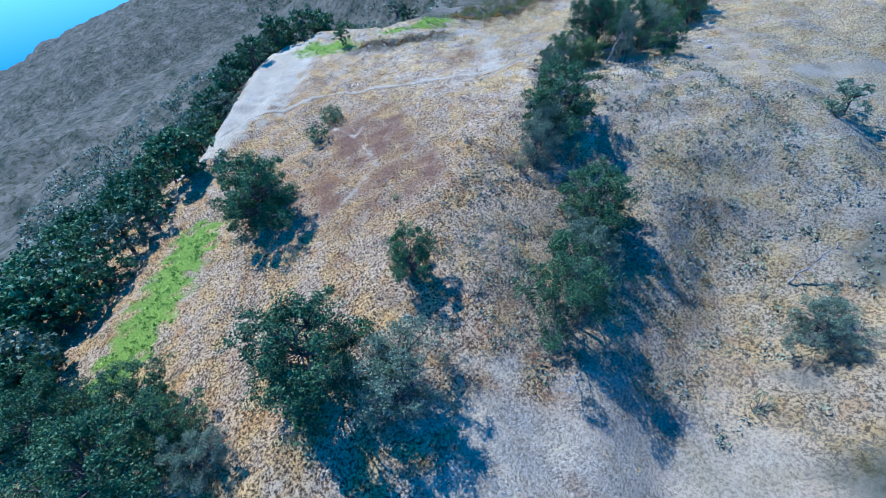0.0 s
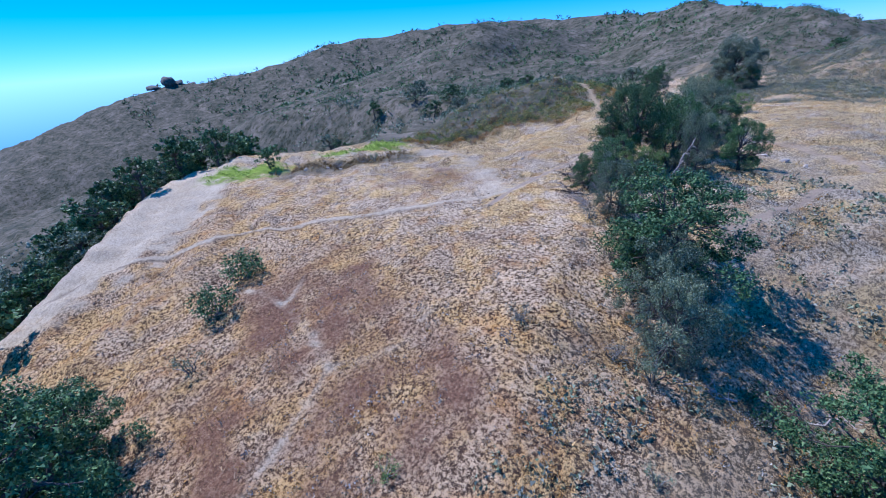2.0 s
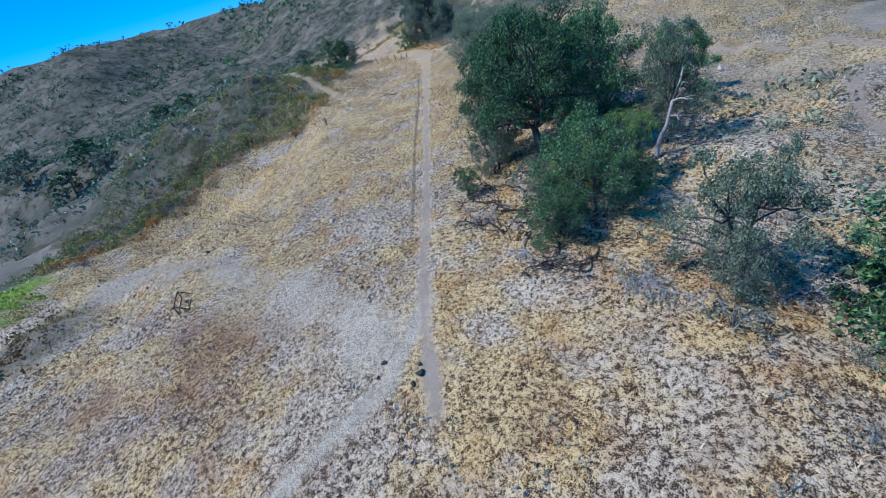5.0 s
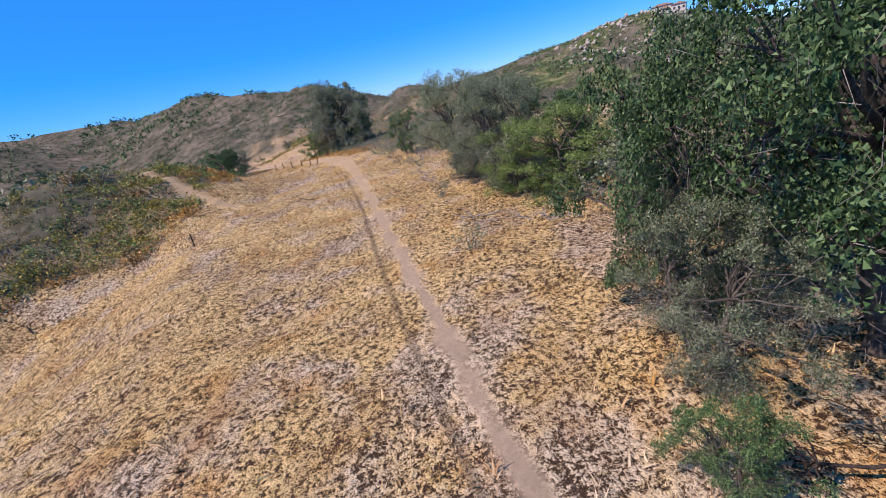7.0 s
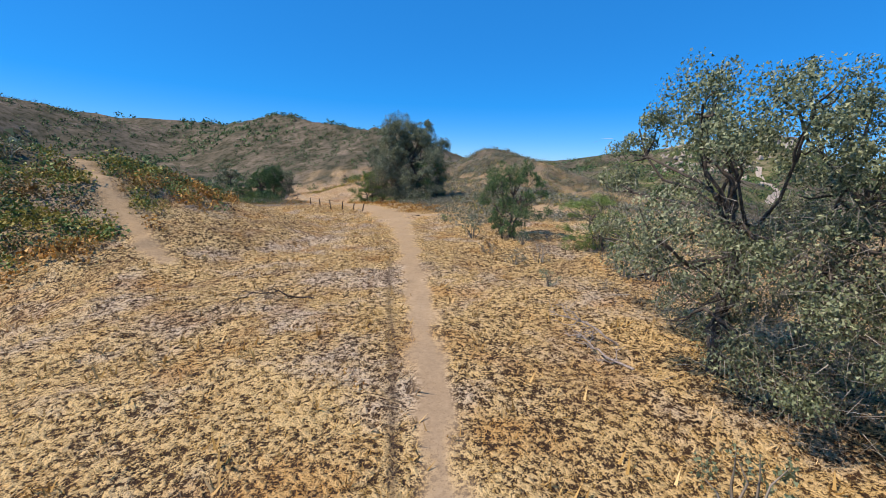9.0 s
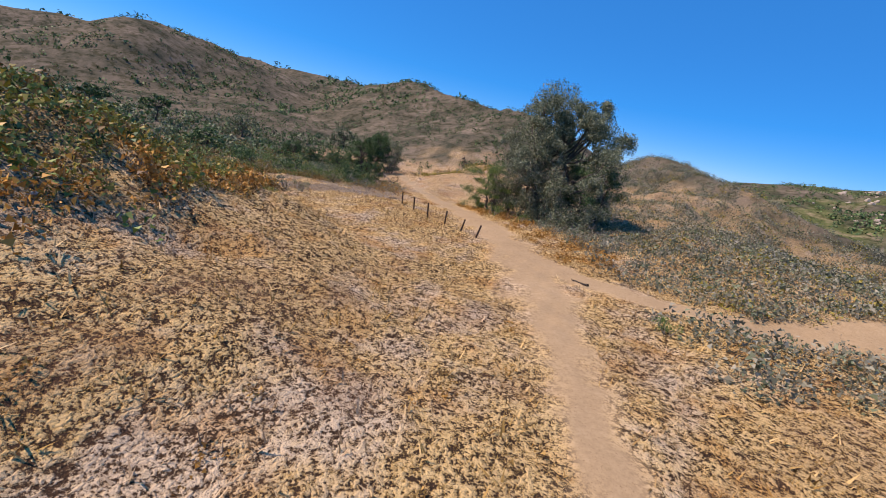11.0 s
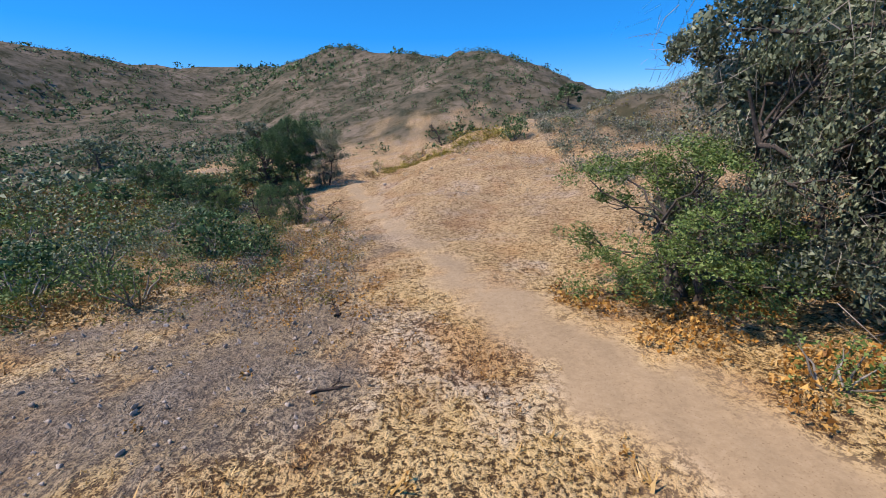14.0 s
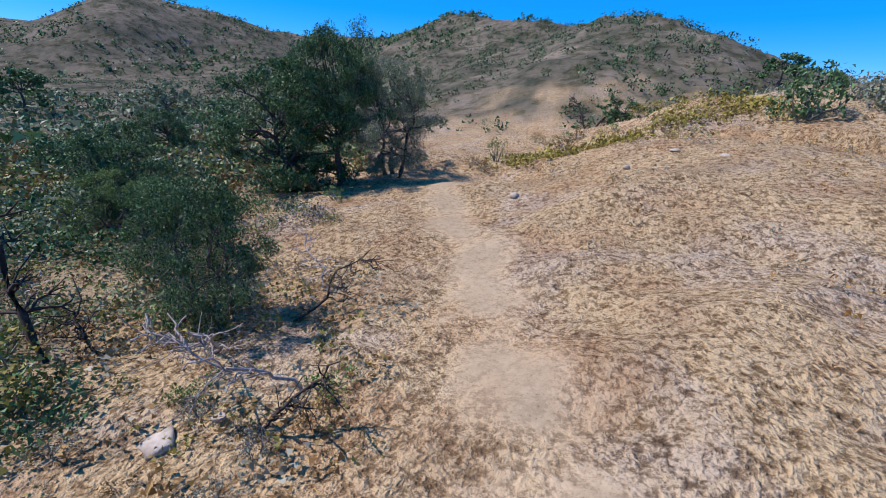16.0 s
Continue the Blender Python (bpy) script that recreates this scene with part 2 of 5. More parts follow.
def smooth(a, b, x):
    t = np.clip((x - a) / (b - a), 0, 1)
    return t * t * (3 - 2 * t)


def spine(y):
    x = sum(np.interp(y + d, SPINE[:, 0], SPINE[:, 1]) for d in (-6, -3, 0, 3, 6)) / 5
    z = sum(np.interp(y + d, SPINE[:, 0], SPINE[:, 2]) for d in (-6, -3, 0, 3, 6)) / 5
    return x, z


def bump(x, y, cx, cy, h, rx, ry, turn=0.0):
    c, s = np.cos(turn), np.sin(turn)
    u, v = (x - cx) * c + (y - cy) * s, -(x - cx) * s + (y - cy) * c
    return h * np.exp(-(u / rx) ** 2 - (v / ry) ** 2)


def waves(x, y, size, seed, octaves=4):
    """Smooth random relief between about -1 and 1, from sums of turned waves."""
    rng = np.random.default_rng(seed)
    z, a = 0 * x, 1.0
    for _ in range(octaves):
        for _ in range(5):
            t, p = rng.uniform(0, 2 * np.pi, 2)
            k = 2 * np.pi / (size * rng.uniform(.7, 1.4))
            z = z + a * .4 * np.sin(k * (x * np.cos(t) + y * np.sin(t)) + p)
        size, a = size / 2.1, a * .5
    return z


def ridge(x, y, nodes, reach, foot, power, spur, size):
    """A hill that falls away on both sides of its crest, with spurs and gullies on its flanks."""
    best, rest = np.full(np.shape(x), -1e9), np.zeros(np.shape(x))
    for (ax, ay, az), (bx, by, bz) in zip(nodes[:-1], nodes[1:]):
        dx, dy = bx - ax, by - ay
        t = np.clip(((x - ax) * dx + (y - ay) * dy) / (dx * dx + dy * dy), 0, 1)
        d = np.hypot(x - ax - t * dx, y - ay - t * dy)
        g = np.clip(1 - np.sqrt(d * d + 9) / reach + 3 / reach, 0, 1) ** power
        z = foot + (az + t * (bz - az) - foot) * g
        rest = np.where(z > best, g, rest)
        best = np.maximum(z, best)
    return np.where(rest > 0, best + spur * 4 * rest * (1 - rest) * waves(x, y, size, 3, 4) * .8, -1e9), rest


def height(x, y):
    sx, z = spine(y)
    u = x - sx
    left, right = np.maximum(-u, 0), np.maximum(u, 0)
    near = 1 - smooth(20, 60, y)
    # left flank: a shoulder, broad at the near end, then a steep fall into the valley
    turn = smooth(-70, -44, y)
    shoulder, steep = 70 - 57 * turn - 24 * (1 - smooth(-118, -84, y)) + 26 * smooth(4, 20, y), .34 - .02 * turn
    fall = .045 * left + steep * (np.maximum(left - shoulder, 0) - .55 * np.maximum(left - shoulder - 34, 0) - .45 * np.maximum(left - shoulder - 130, 0))
    z = z - near * fall
    z = z - (1 - near) * (0.06 * np.minimum(left, 40))
    # right flank: nearly level, then a slow fall
    z = z + 0.04 * np.minimum(right, 20) * (1 - smooth(-20, 10, y)) + smooth(20, 45, y) * (1 - smooth(64, 84, y)) * 0.16 * np.minimum(np.maximum(right - 3, 0), 25)
    z = z - (1 - smooth(-82, -66, y)) * .3 * np.maximum(right - 11, 0) * (1 - smooth(40, 60, right))
    z = z - 0.25 * np.maximum(right - 35, 0) + .25 * np.maximum(right - 90, 0)
    # terrace with the green strip, across a shallow dip
    z = z + smooth(.08, .95, bump(x, y, -46, -41, 1, 18, 30)) * np.maximum(-.3 - .055 * (y + 60) - z, 0)
    # swell beside the wide trail
    z = z + bump(x, y, 27, 15, 2.2, 12, 18)
    # far hills
    r, b = np.hypot(x, y) + 1e-6, np.degrees(np.arctan2(-x, y))
    rise = sum(np.interp(b + d, SKYLINE[:, 0], SKYLINE[:, 1]) for d in (-3, -1.5, 0, 1.5, 3)) / 5
    gully = 1 + .22 * waves(x, y, 120, 3, 3) * smooth(110, 220, r) * (1 - smooth(300, 390, r))
    k = smooth(95, 400, r) * (1 - .85 * smooth(430, 1200, r))
    keep = 1 - smooth(90, 260, r)
    z = z * keep + (1 - keep) * np.minimum(z, -2) * (1 - smooth(150, 500, r))
    # the country drops away past the canyon
    drop = .12 * np.maximum(r - 420, 0) * smooth(56, 80, b) * (1 - smooth(140, 178, b))
    drop = drop + .07 * np.maximum(r - 420, 0) * smooth(84, 98, b) * (1 - smooth(140, 178, b))
    drop = drop + 75 * smooth(260, 620, r) * smooth(62, 84, b) * (1 - smooth(150, 178, b))
    z = z + rise * k * gully - drop
    # hills and the knoll with the side path, blended where they meet the slope
    for k, (nodes, *form) in enumerate(RIDGES):
        (h, rest), soft = ridge(x, y, nodes, *form), (2.5, 6, 1.0, .8, 2.5)[k]
        e = np.clip(.5 + .5 * (h - z) / soft, 0, 1)
        z = np.where(h > -1e8, z + ((h - z) * e + soft * e * (1 - e)) * smooth(0, .3, rest), z)
    return z


def relief(x, y):
    r = np.hypot(x, y)
    off = np.abs(x - spine(y)[0])
    rough = .12 + .25 * smooth(8, 30, off)
    return waves(x, y, 9, 11, 4) * rough * smooth(.5, 3, off) + .04 * waves(x, y, 1.7, 12, 2) + .9 * waves(x, y, 40, 13, 4) * smooth(110, 200, r)


def along(x, y, nodes):
    """Distance to a line of nodes."""
    best = np.full(np.shape(x), 1e9)
    for (ax, ay), (bx, by) in zip(nodes[:-1], nodes[1:]):
        dx, dy = bx - ax, by - ay
        t = np.clip(((x - ax) * dx + (y - ay) * dy) / (dx * dx + dy * dy), 0, 1)
        best = np.minimum(best, np.hypot(x - ax - t * dx, y - ay - t * dy))
    return best


TRAVERSE = [(5.2, -69), (3.2, -73.3), (-1.5, -77.2), (-7.6, -81.9), (-14.5, -86.4), (-22, -91.6), (-27, -97), (-32, -102.5), (-36, -109)]
LOOP = [(3.2, -71.5), (.4, -66.8), (-5.1, -62.7), (-12, -57.5), (-18, -54.8), (-23, -55)]
KNOLL = [(-4.6, -18), (-6.5, -15.9), (-9.2, -12.6), (-12.6, -8.6), (-15.2, -5.8), (-18, -4.2), (-23, -3.6)]
# pale animal tracks over the burnt-brown patch
TRACKS = [[(-7.6, -97), (-1.7, -96.4), (4.1, -97.6), (8.2, -99.1), (9.3, -101.9), (10.2, -104.2), (11, -107)], [(-3.7, -93.2), (-1.7, -96.4)],
          [(8.2, -99.1), (10.2, -97.2), (11.5, -94.6), (10.8, -91.5)]]
# brush edge along the knoll: y and x
EDGE = ([-46, -36, -29, -24, -21, -19, -16, -9, 2, 10, 18, 30, 36], [-44, -34, -27, -21, -12, -8.5, -7, -6.6, -6.9, -11, -15, -25, -28])
FORK = [(8.4, 6.5), (11, 3.2), (14, 1.2), (18, .4), (26, 2)]
BAND = [(-40, 37), (-27, 31), (-16, 26.5), (-10, 26.3), (-7, 29.5), (-5.8, 36)]
FARTRAIL = [(23.6, -41), (28.6, -43.4), (34, -49.7), (38.7, -56.7)]
EDGETRAIL = [(26, -72), (28, -69), (31, -62), (36, -58)]


def dirt_mask(x, y):
    n = waves(x, y, 2.2, 21, 3)
    sx = spine(y)[0]
    half = .27 + .2 * smooth(-45, -20, y) + 1.04 * smooth(-14, 8, y) - .98 * smooth(22, 36, y)
    d = np.abs(x - sx) - half - (.14 + .3 * smooth(-24, 4, y)) * n - .1 * waves(x, y, .9, 34, 2)
    wide = smooth(-24, 4, y) * (1 - .62 * smooth(32, 42, y))
    m = (1 - smooth(-.2 - .5 * wide, .3 + .9 * wide, d)) * smooth(-76.5, -75, y) * (1 - smooth(55, 62, y))
    m = m * (1 - .1 * smooth(30, 38, y))
    for nodes, w in ((KNOLL, .5), (FORK, 1.1), (FARTRAIL, .3), (EDGETRAIL, .25)):
        m = np.maximum(m, 1 - smooth(-.2, .35, along(x, y, nodes) - w - .16 * n))
    return m


def bare_mask(x, y):
    n = waves(x, y, 7, 22, 3)
    m = 1 - smooth(-2, 2.5, along(x, y, [(-58, -82), (-48, -90), (-38, -102), (-36, -112)]) - 9 - 2.5 * n)
    m = np.maximum(m, .2 * (1 - smooth(-1.5, 3, along(x, y, [(-2, -65), (1, -68), (-8, -60)]) - 1.5 - 1.5 * n)))
    m = np.maximum(m, 1 - smooth(-.2, .35, along(x, y, TRAVERSE) - .42 - .06 * n))
    m = np.maximum(m, .8 * (1 - smooth(-1.2, 1.3, along(x, y, LOOP) - .95 - 1.0 * n - .5 * waves(x, y, 2, 33, 2))))
    m = np.maximum(m, .7 * (1 - smooth(-2, 3, along(x, y, [(44, -113), (52, -106), (60, -100)]) - 5 - 2 * n)))
    for nodes in TRACKS:
        m = np.maximum(m, .85 * (1 - smooth(-.1, .38, along(x, y, nodes) - .05 - .12 * n)) * (.75 + .5 * waves(x, y, 3, 35, 2)))
    m = np.maximum(m, .9 * (1 - smooth(-.8, .8, along(x, y, [(99, -5), (84, -20), (72, -30), (60, -36), (48, -44), (41, -53)]) - 1.5)))
    return np.maximum(m, .3 * (1 - smooth(-2, 3, along(x, y, [(27, -46), (31, -56)]) - 4 - 2 * n)))


def brown_mask(x, y):
    n = waves(x, y, 6, 23, 3)
    m = np.maximum(bump(x, y, 1, -96, 1.05, 8, 6), bump(x, y, 14, -98, .8, 6, 5))
    m = np.maximum(m, .7 * bump(x, y, 8, -106, 1, 9, 4))
    m = np.maximum(m, .2 * bump(x, y, -2, -8, 1, 4, 5))
    m = np.maximum(m, .5 * bump(x, y, -8, -68, 1, 7, 4))
    m = np.maximum(m, .35 * bump(x, y, 50, -108, 1, 14, 9))
    return np.clip(m * (1 + .6 * n) + .25 * smooth(.4, 1, waves(x, y, 4, 24, 3)), 0, 1)


def lime_mask(x, y):
    n = waves(x, y, 3, 27, 3)
    m = 1 - smooth(-1, 1, along(x, y, [(-5, -123), (10, -137)]) - 3.5 - 1.2 * n)
    m = np.maximum(m, 1 - smooth(-1.5, 1.5, along(x, y, [(-52, -78), (-43, -75)]) - 3.6 - 1.5 * n))
    return np.maximum(m, 1 - smooth(-1.5, 1.5, along(x, y, [(-41, -60), (-43, -44), (-46, -28)]) - 3.6 - 1.2 * n))


def scrub_mask(x, y):
    n = waves(x, y, 14, 25, 4)
    r = np.hypot(x, y)
    left = spine(y)[0] - x
    m = smooth(85, 120, r + 10 * n) * smooth(-40, 60, y)
    m = np.maximum(m, smooth(64, 84, y + .7 * x + 5 * n) * smooth(4, 20, x + 3 * n))
    m = np.maximum(m, smooth(22, 29, left + 4 * n) * smooth(-52, -44, y) * np.maximum(smooth(-18, -10, y), smooth(-1, 3, np.interp(y, EDGE[0], EDGE[1]) - x + n)))
    m = np.maximum(m, .85 * (1 - smooth(-2, 3, along(x, y, [(-36, -73), (-29, -66), (-24, -60)]) - 3.5 - .3 * n)))
    m = np.maximum(m, smooth(-1, 1.2, np.interp(y, EDGE[0], EDGE[1]) - x + 1.3 * waves(x, y, 5, 71, 3)) * smooth(-46, -38, y) * (1 - smooth(24, 34, y)) * (.62 + .38 * smooth(5, 12, np.interp(y, EDGE[0], EDGE[1]) - x)))
    m = np.maximum(m, .8 * smooth(4, 8, left + 1.2 * n - 2.6 * smooth(38, 44, y)) * smooth(31, 36, y + .2 * (x + 9) + n) * (1 - smooth(70, 80, y)))
    m = np.maximum(m, .5 * smooth(14, 21, x + 2 * n) * smooth(-8, 4, y))
    m = np.maximum(m, .5 * smooth(21, 30, x + 3 * n) * (1 - smooth(-22, -12, y)) * smooth(-108, -100, y))
    m = m * (1 - .9 * (1 - smooth(-3, 3, along(x, y, [(-16, 84), (-5, 84), (-1, 92)]) - 5 - n)))
    m = np.maximum(m, smooth(74, 80, left + 3 * n))
    return np.maximum(m, smooth(45, 60, -left + 6 * n))


def rut_mask(x, y):
    """A thin worn rut beside the narrow trail."""
    d = np.abs(x - spine(y)[0] + 1.05 + .12 * np.sin(y * .23))
    side = along(x, y, [(a + .3, b - .5) for a, b in TRAVERSE[2:]])
    return np.maximum((1 - smooth(.02, .2, d)) * smooth(-64, -58, y) * (1 - smooth(-22, -14, y)), .8 * (1 - smooth(.05, .35, side)))


def green_mask(x, y):
    """Greener brush on the rocky hill at one side of the valley."""
    b = np.degrees(np.arctan2(-x, y))
    return smooth(110, 160, np.hypot(x, y)) * smooth(-64, -54, b) * (1 - smooth(-38, -30, b)) * smooth(-.3, .3, waves(x, y, 50, 29, 4))


def gravel_mask(x, y):
    n = waves(x, y, 2.5, 31, 3)
    m = .8 * (1 - smooth(-1.2, 1.6, along(x, y, BAND) - 1.0 - 1.2 * n))
    return .85 * np.maximum(m, .9 * (1 - smooth(-1.2, 1.2, along(x, y, [(-14, 20.5), (-10, 22.4), (-6.2, 24.4), (-7, 28), (-10, 29)]) - 2.3 - 1.0 * n)))



def mesh_from(name, verts, quads=None, tris=None, mats=()):
    """A mesh from arrays of corners and of four- or three-cornered faces."""
    me = bpy.data.meshes.new(name)
    verts = np.asarray(verts, np.float32)
    faces, size = (quads, 4) if quads is not None else (tris, 3)
    faces = np.asarray(faces, np.int32)
    me.vertices.add(len(verts))
    me.vertices.foreach_set("co", verts.ravel())
    me.loops.add(faces.size)
    me.loops.foreach_set("vertex_index", faces.ravel())
    me.polygons.add(len(faces))
    me.polygons.foreach_set("loop_start", np.arange(0, faces.size, size, dtype=np.int32))
    me.polygons.foreach_set("loop_total", np.full(len(faces), size, np.int32))
    me.update(calc_edges=True)
    for m in mats:
        me.materials.append(m)
    return me


def graded(lo, hi, step, reach, growth=1.09):
    inner = list(np.arange(lo, hi + step / 2, step))
    for side in (-1, 1):
        s, p = step, lo if side < 0 else hi
        out = []
        while abs(p) < reach:
            s *= growth
            p += side * s
            out.append(p)
        inner = out[::-1] + inner if side < 0 else inner + out
    return np.array(inner)


def build_ground():
    gx, gy = graded(-34, 36, .45, 3500, 1.06), graded(-126, 66, .5, 3500, 1.06)
    gx = np.unique(np.concatenate([gx, np.arange(2.02, 10.4, .16), np.arange(-8.1, 2, .3)]))
    X, Y = np.meshgrid(gx, gy)
    Z = height(X, Y) + relief(X, Y)
    n, k = X.shape
    idx = np.arange(n * k).reshape(n, k)
    quads = np.stack([idx[:-1, :-1], idx[:-1, 1:], idx[1:, 1:], idx[1:, :-1]], -1).reshape(-1, 4)
    me = mesh_from("ground", np.stack([X, Y, Z], -1).reshape(-1, 3), quads, mats=[GROUND])
    me.polygons.foreach_set("use_smooth", np.ones(len(quads), bool))
    for name, f in (("dirt", dirt_mask), ("bare", bare_mask), ("brown", brown_mask), ("scrub", scrub_mask), ("lime", lime_mask), ("rut", rut_mask), ("green", green_mask), ("gravel", gravel_mask)):
        me.attributes.new(name, "FLOAT", "POINT").data.foreach_set("value", f(X, Y).astype(np.float32).ravel())
    ob = new("ground", me)
    tagged(ob, "dry straw-coloured hillside with dirt trails and distant scrub hills", "ground", kind="structure")
    return ob


def ground_at(x, y):
    return float(height(np.array([x]), np.array([y]))[0] + relief(np.array([x]), np.array([y]))[0])


build_ground()


# ---- plants ----
def part(name, me, parent, label=""):
    ob = new(name, me)
    ob.parent = parent
    if label:
        tagged(ob, label)
    return ob


def tube(points, radii, sides=6):
    """Corners and quads of a tapered tube along points."""
    pts = np.array(points, float)
    d = np.gradient(pts, axis=0)
    d /= np.linalg.norm(d, axis=1)[:, None] + 1e-9
    ref = np.where(np.abs(d[:, 2:3]) > .9, [[1.0, 0, 0]], [[0, 0, 1.0]])
    a = np.cross(d, ref)
    a /= np.linalg.norm(a, axis=1)[:, None]
    b = np.cross(d, a)
    ang = np.linspace(0, 2 * np.pi, sides, endpoint=False)
    ring = pts[:, None] + np.array(radii)[:, None, None] * (np.cos(ang)[None, :, None] * a[:, None] + np.sin(ang)[None, :, None] * b[:, None])
    v = ring.reshape(-1, 3)
    i = np.arange(len(pts) - 1)[:, None] * sides + np.arange(sides)
    j = np.arange(len(pts) - 1)[:, None] * sides + (np.arange(sides) + 1) % sides
    q = np.stack([i, j, j + sides, i + sides], -1).reshape(-1, 4)
    return v, q


def joined(pieces):
    vs, qs, o = [], [], 0
    for v, q in pieces:
        vs.append(v)
        qs.append(q + o)
        o += len(v)
    return np.concatenate(vs), np.concatenate(qs)


def crooked(rng, start, end, n, wild):
    t = np.linspace(0, 1, n)[:, None]
    p = np.array(start) * (1 - t) + np.array(end) * t
    off = np.cumsum(rng.normal(0, wild, (n, 3)), 0)
    off -= off[:1] * (1 - t) + off[-1:] * t * .6
    return p + off


def leaf_cards(rng, centres, sizes, leaf, per):
    """Small pointed leaf sprays scattered through balls at centres."""
    n = len(centres) * per
    c, s = np.repeat(centres, per, 0), np.repeat(sizes, per)
    d = rng.normal(size=(n, 3))
    d /= np.linalg.norm(d, axis=1)[:, None]
    r = s * rng.uniform(.25, 1, n) ** .6
    p = c + d * r[:, None] * np.array([1, 1, .9])
    u = rng.normal(size=(n, 3))
    u /= np.linalg.norm(u, axis=1)[:, None]
    w = np.cross(u, d + rng.normal(0, .7, (n, 3)))
    w /= np.linalg.norm(w, axis=1)[:, None] + 1e-9
    a = leaf * rng.uniform(.6, 1.4, n)[:, None]
    v = np.stack([p - u * a, p + u * a * .35 + w * a * .72, p + u * a * .8 - w * a * .5], 1).reshape(-1, 3)
    return v, np.arange(3 * n).reshape(-1, 3)


def twig_lace(rng, centres, n, length, droop=.6):
    """Thin dead twigs: narrow four-cornered strips hanging about centres."""
    c = centres[rng.integers(len(centres), size=n)] + rng.normal(0, .5, (n, 3))
    d = rng.normal(size=(n, 3)) - np.array([0, 0, droop])
    d /= np.linalg.norm(d, axis=1)[:, None]
    s = np.cross(d, rng.normal(size=(n, 3)))
    s /= np.linalg.norm(s, axis=1)[:, None] + 1e-9
    a, w = length * rng.uniform(.4, 1.3, n)[:, None], rng.uniform(.003, .008, n)[:, None]
    v = np.stack([c - s * w, c + s * w, c + d * a + s * w * .3, c + d * a - s * w * .3], 1).reshape(-1, 3)
    return v, np.arange(4 * n).reshape(-1, 4)


def oak(seed, h, w, leaf=.13, lobes=26, tufts=9, per=52, leaves=None, trunk_r=.26, low=.22, stems=1, lace=700, squat=.95, fine=True, small=1.0, lace_len=.055):
    """An oak: Empty at its base > trunk with limbs, crown of separate lobes, dead twigs."""
    rng = np.random.default_rng(seed)
    root = new("oak_tree")
    # lobes: spread over an uneven dome, kept apart so that sky and limbs show between them
    mids, sizes = [], []
    tries = 0
    while len(mids) < lobes and tries < 4000:
        tries += 1
        f = rng.uniform(low, .92)
        a = rng.uniform(0, 2 * np.pi)
        girth = np.sqrt(max(0.04, 1 - ((f - .42) / .56) ** 2)) * (1 + .22 * np.sin(2 * a + seed) + .14 * np.sin(5 * a + 2 * seed))
        c = np.array([np.cos(a), np.sin(a), 0]) * girth * w / 2 * rng.uniform(.3, .92) + np.array([0, 0, f * h])
        s = w * small * rng.uniform(.075, .155)
        if all(np.linalg.norm((c - m) * np.array([1, 1, 1.25])) > .52 * (s + q) for m, q in zip(mids, sizes)):
            mids.append(c)
            sizes.append(s)
    pieces, forks = [], []
    for k in range(stems):
        a = 2 * np.pi * k / stems + seed
        foot = np.array([np.cos(a), np.sin(a), 0]) * (.5 if stems > 1 else 0)
        top = foot * rng.uniform(1.5, 3) + np.array([rng.normal(0, .05) * h, rng.normal(0, .05) * h, h * rng.uniform(.2, .3)])
        r = trunk_r / stems ** .5
        pieces.append(tube(crooked(rng, foot - np.array([0, 0, .5]), top, 6, .09), np.linspace(r * 1.45, r * .85, 6), 8))
        tip = np.array([top[0] * 1.3, top[1] * 1.3, h * .68])
        lead = crooked(rng, top, tip, 7, .025 * h)
        lead[0] = top
        pieces.append(tube(lead, np.linspace(r * .8, .05, 7), 6))
        forks += [(p, r * .55) for p in lead[:5]]
    for c, s in zip(mids, sizes):
        below = [(p, r) for p, r in forks if p[2] < c[2] + .05 * h] or forks[:1]
        p, r = min(below, key=lambda q: np.linalg.norm(q[0] - c) * rng.uniform(.8, 1.3))
        way = crooked(rng, p, c, 6, .022 * h)
        way[0] = p
        pieces.append(tube(way, np.linspace(r * .7, .025, 6), 5) if fine else tube(way[::5], (r * .7, .03), 3))
        for _ in range(2 if fine else 0):
            d = np.clip(rng.normal(size=3), -1, 1) * s * .6
            pieces.append(tube(crooked(rng, way[4], c + d, 4, .01 * h), np.linspace(.045, .012, 4), 3))
    part("trunk", mesh_from("trunk", *joined(pieces), mats=[BARK]), root)
    centres, radii = [], []
    for c, s in zip(mids, sizes):
        d = rng.normal(size=(tufts, 3))
        d[:, 2] = np.abs(d[:, 2]) * .9 - .25
        d /= np.linalg.norm(d, axis=1)[:, None]
        centres.append(c + d * (s * rng.uniform(.45, 1.0, tufts))[:, None] * np.array([1, 1, squat]))
        radii.append(s * rng.uniform(.34, .60, tufts))
    centres, radii = np.concatenate(centres), np.concatenate(radii)
    v, q = leaf_cards(rng, centres, radii, leaf, per)
    v[:, 2] = np.maximum(v[:, 2], .06)
    part("crown", mesh_from("crown", v, tris=q, mats=[leaves or LEAF]), root)
    if lace:
        under = centres[np.argsort(centres[:, 2])[:len(centres) * 3 // 5]]
        v, q = twig_lace(rng, under, lace, lace_len * w)
        v[:, 2] = np.maximum(v[:, 2], .03)
        tagged(part("twig_lace", mesh_from("twig_lace", v, q, mats=[LACE]), root, "bare grey dead twigs"), kind="stuff")
    return root


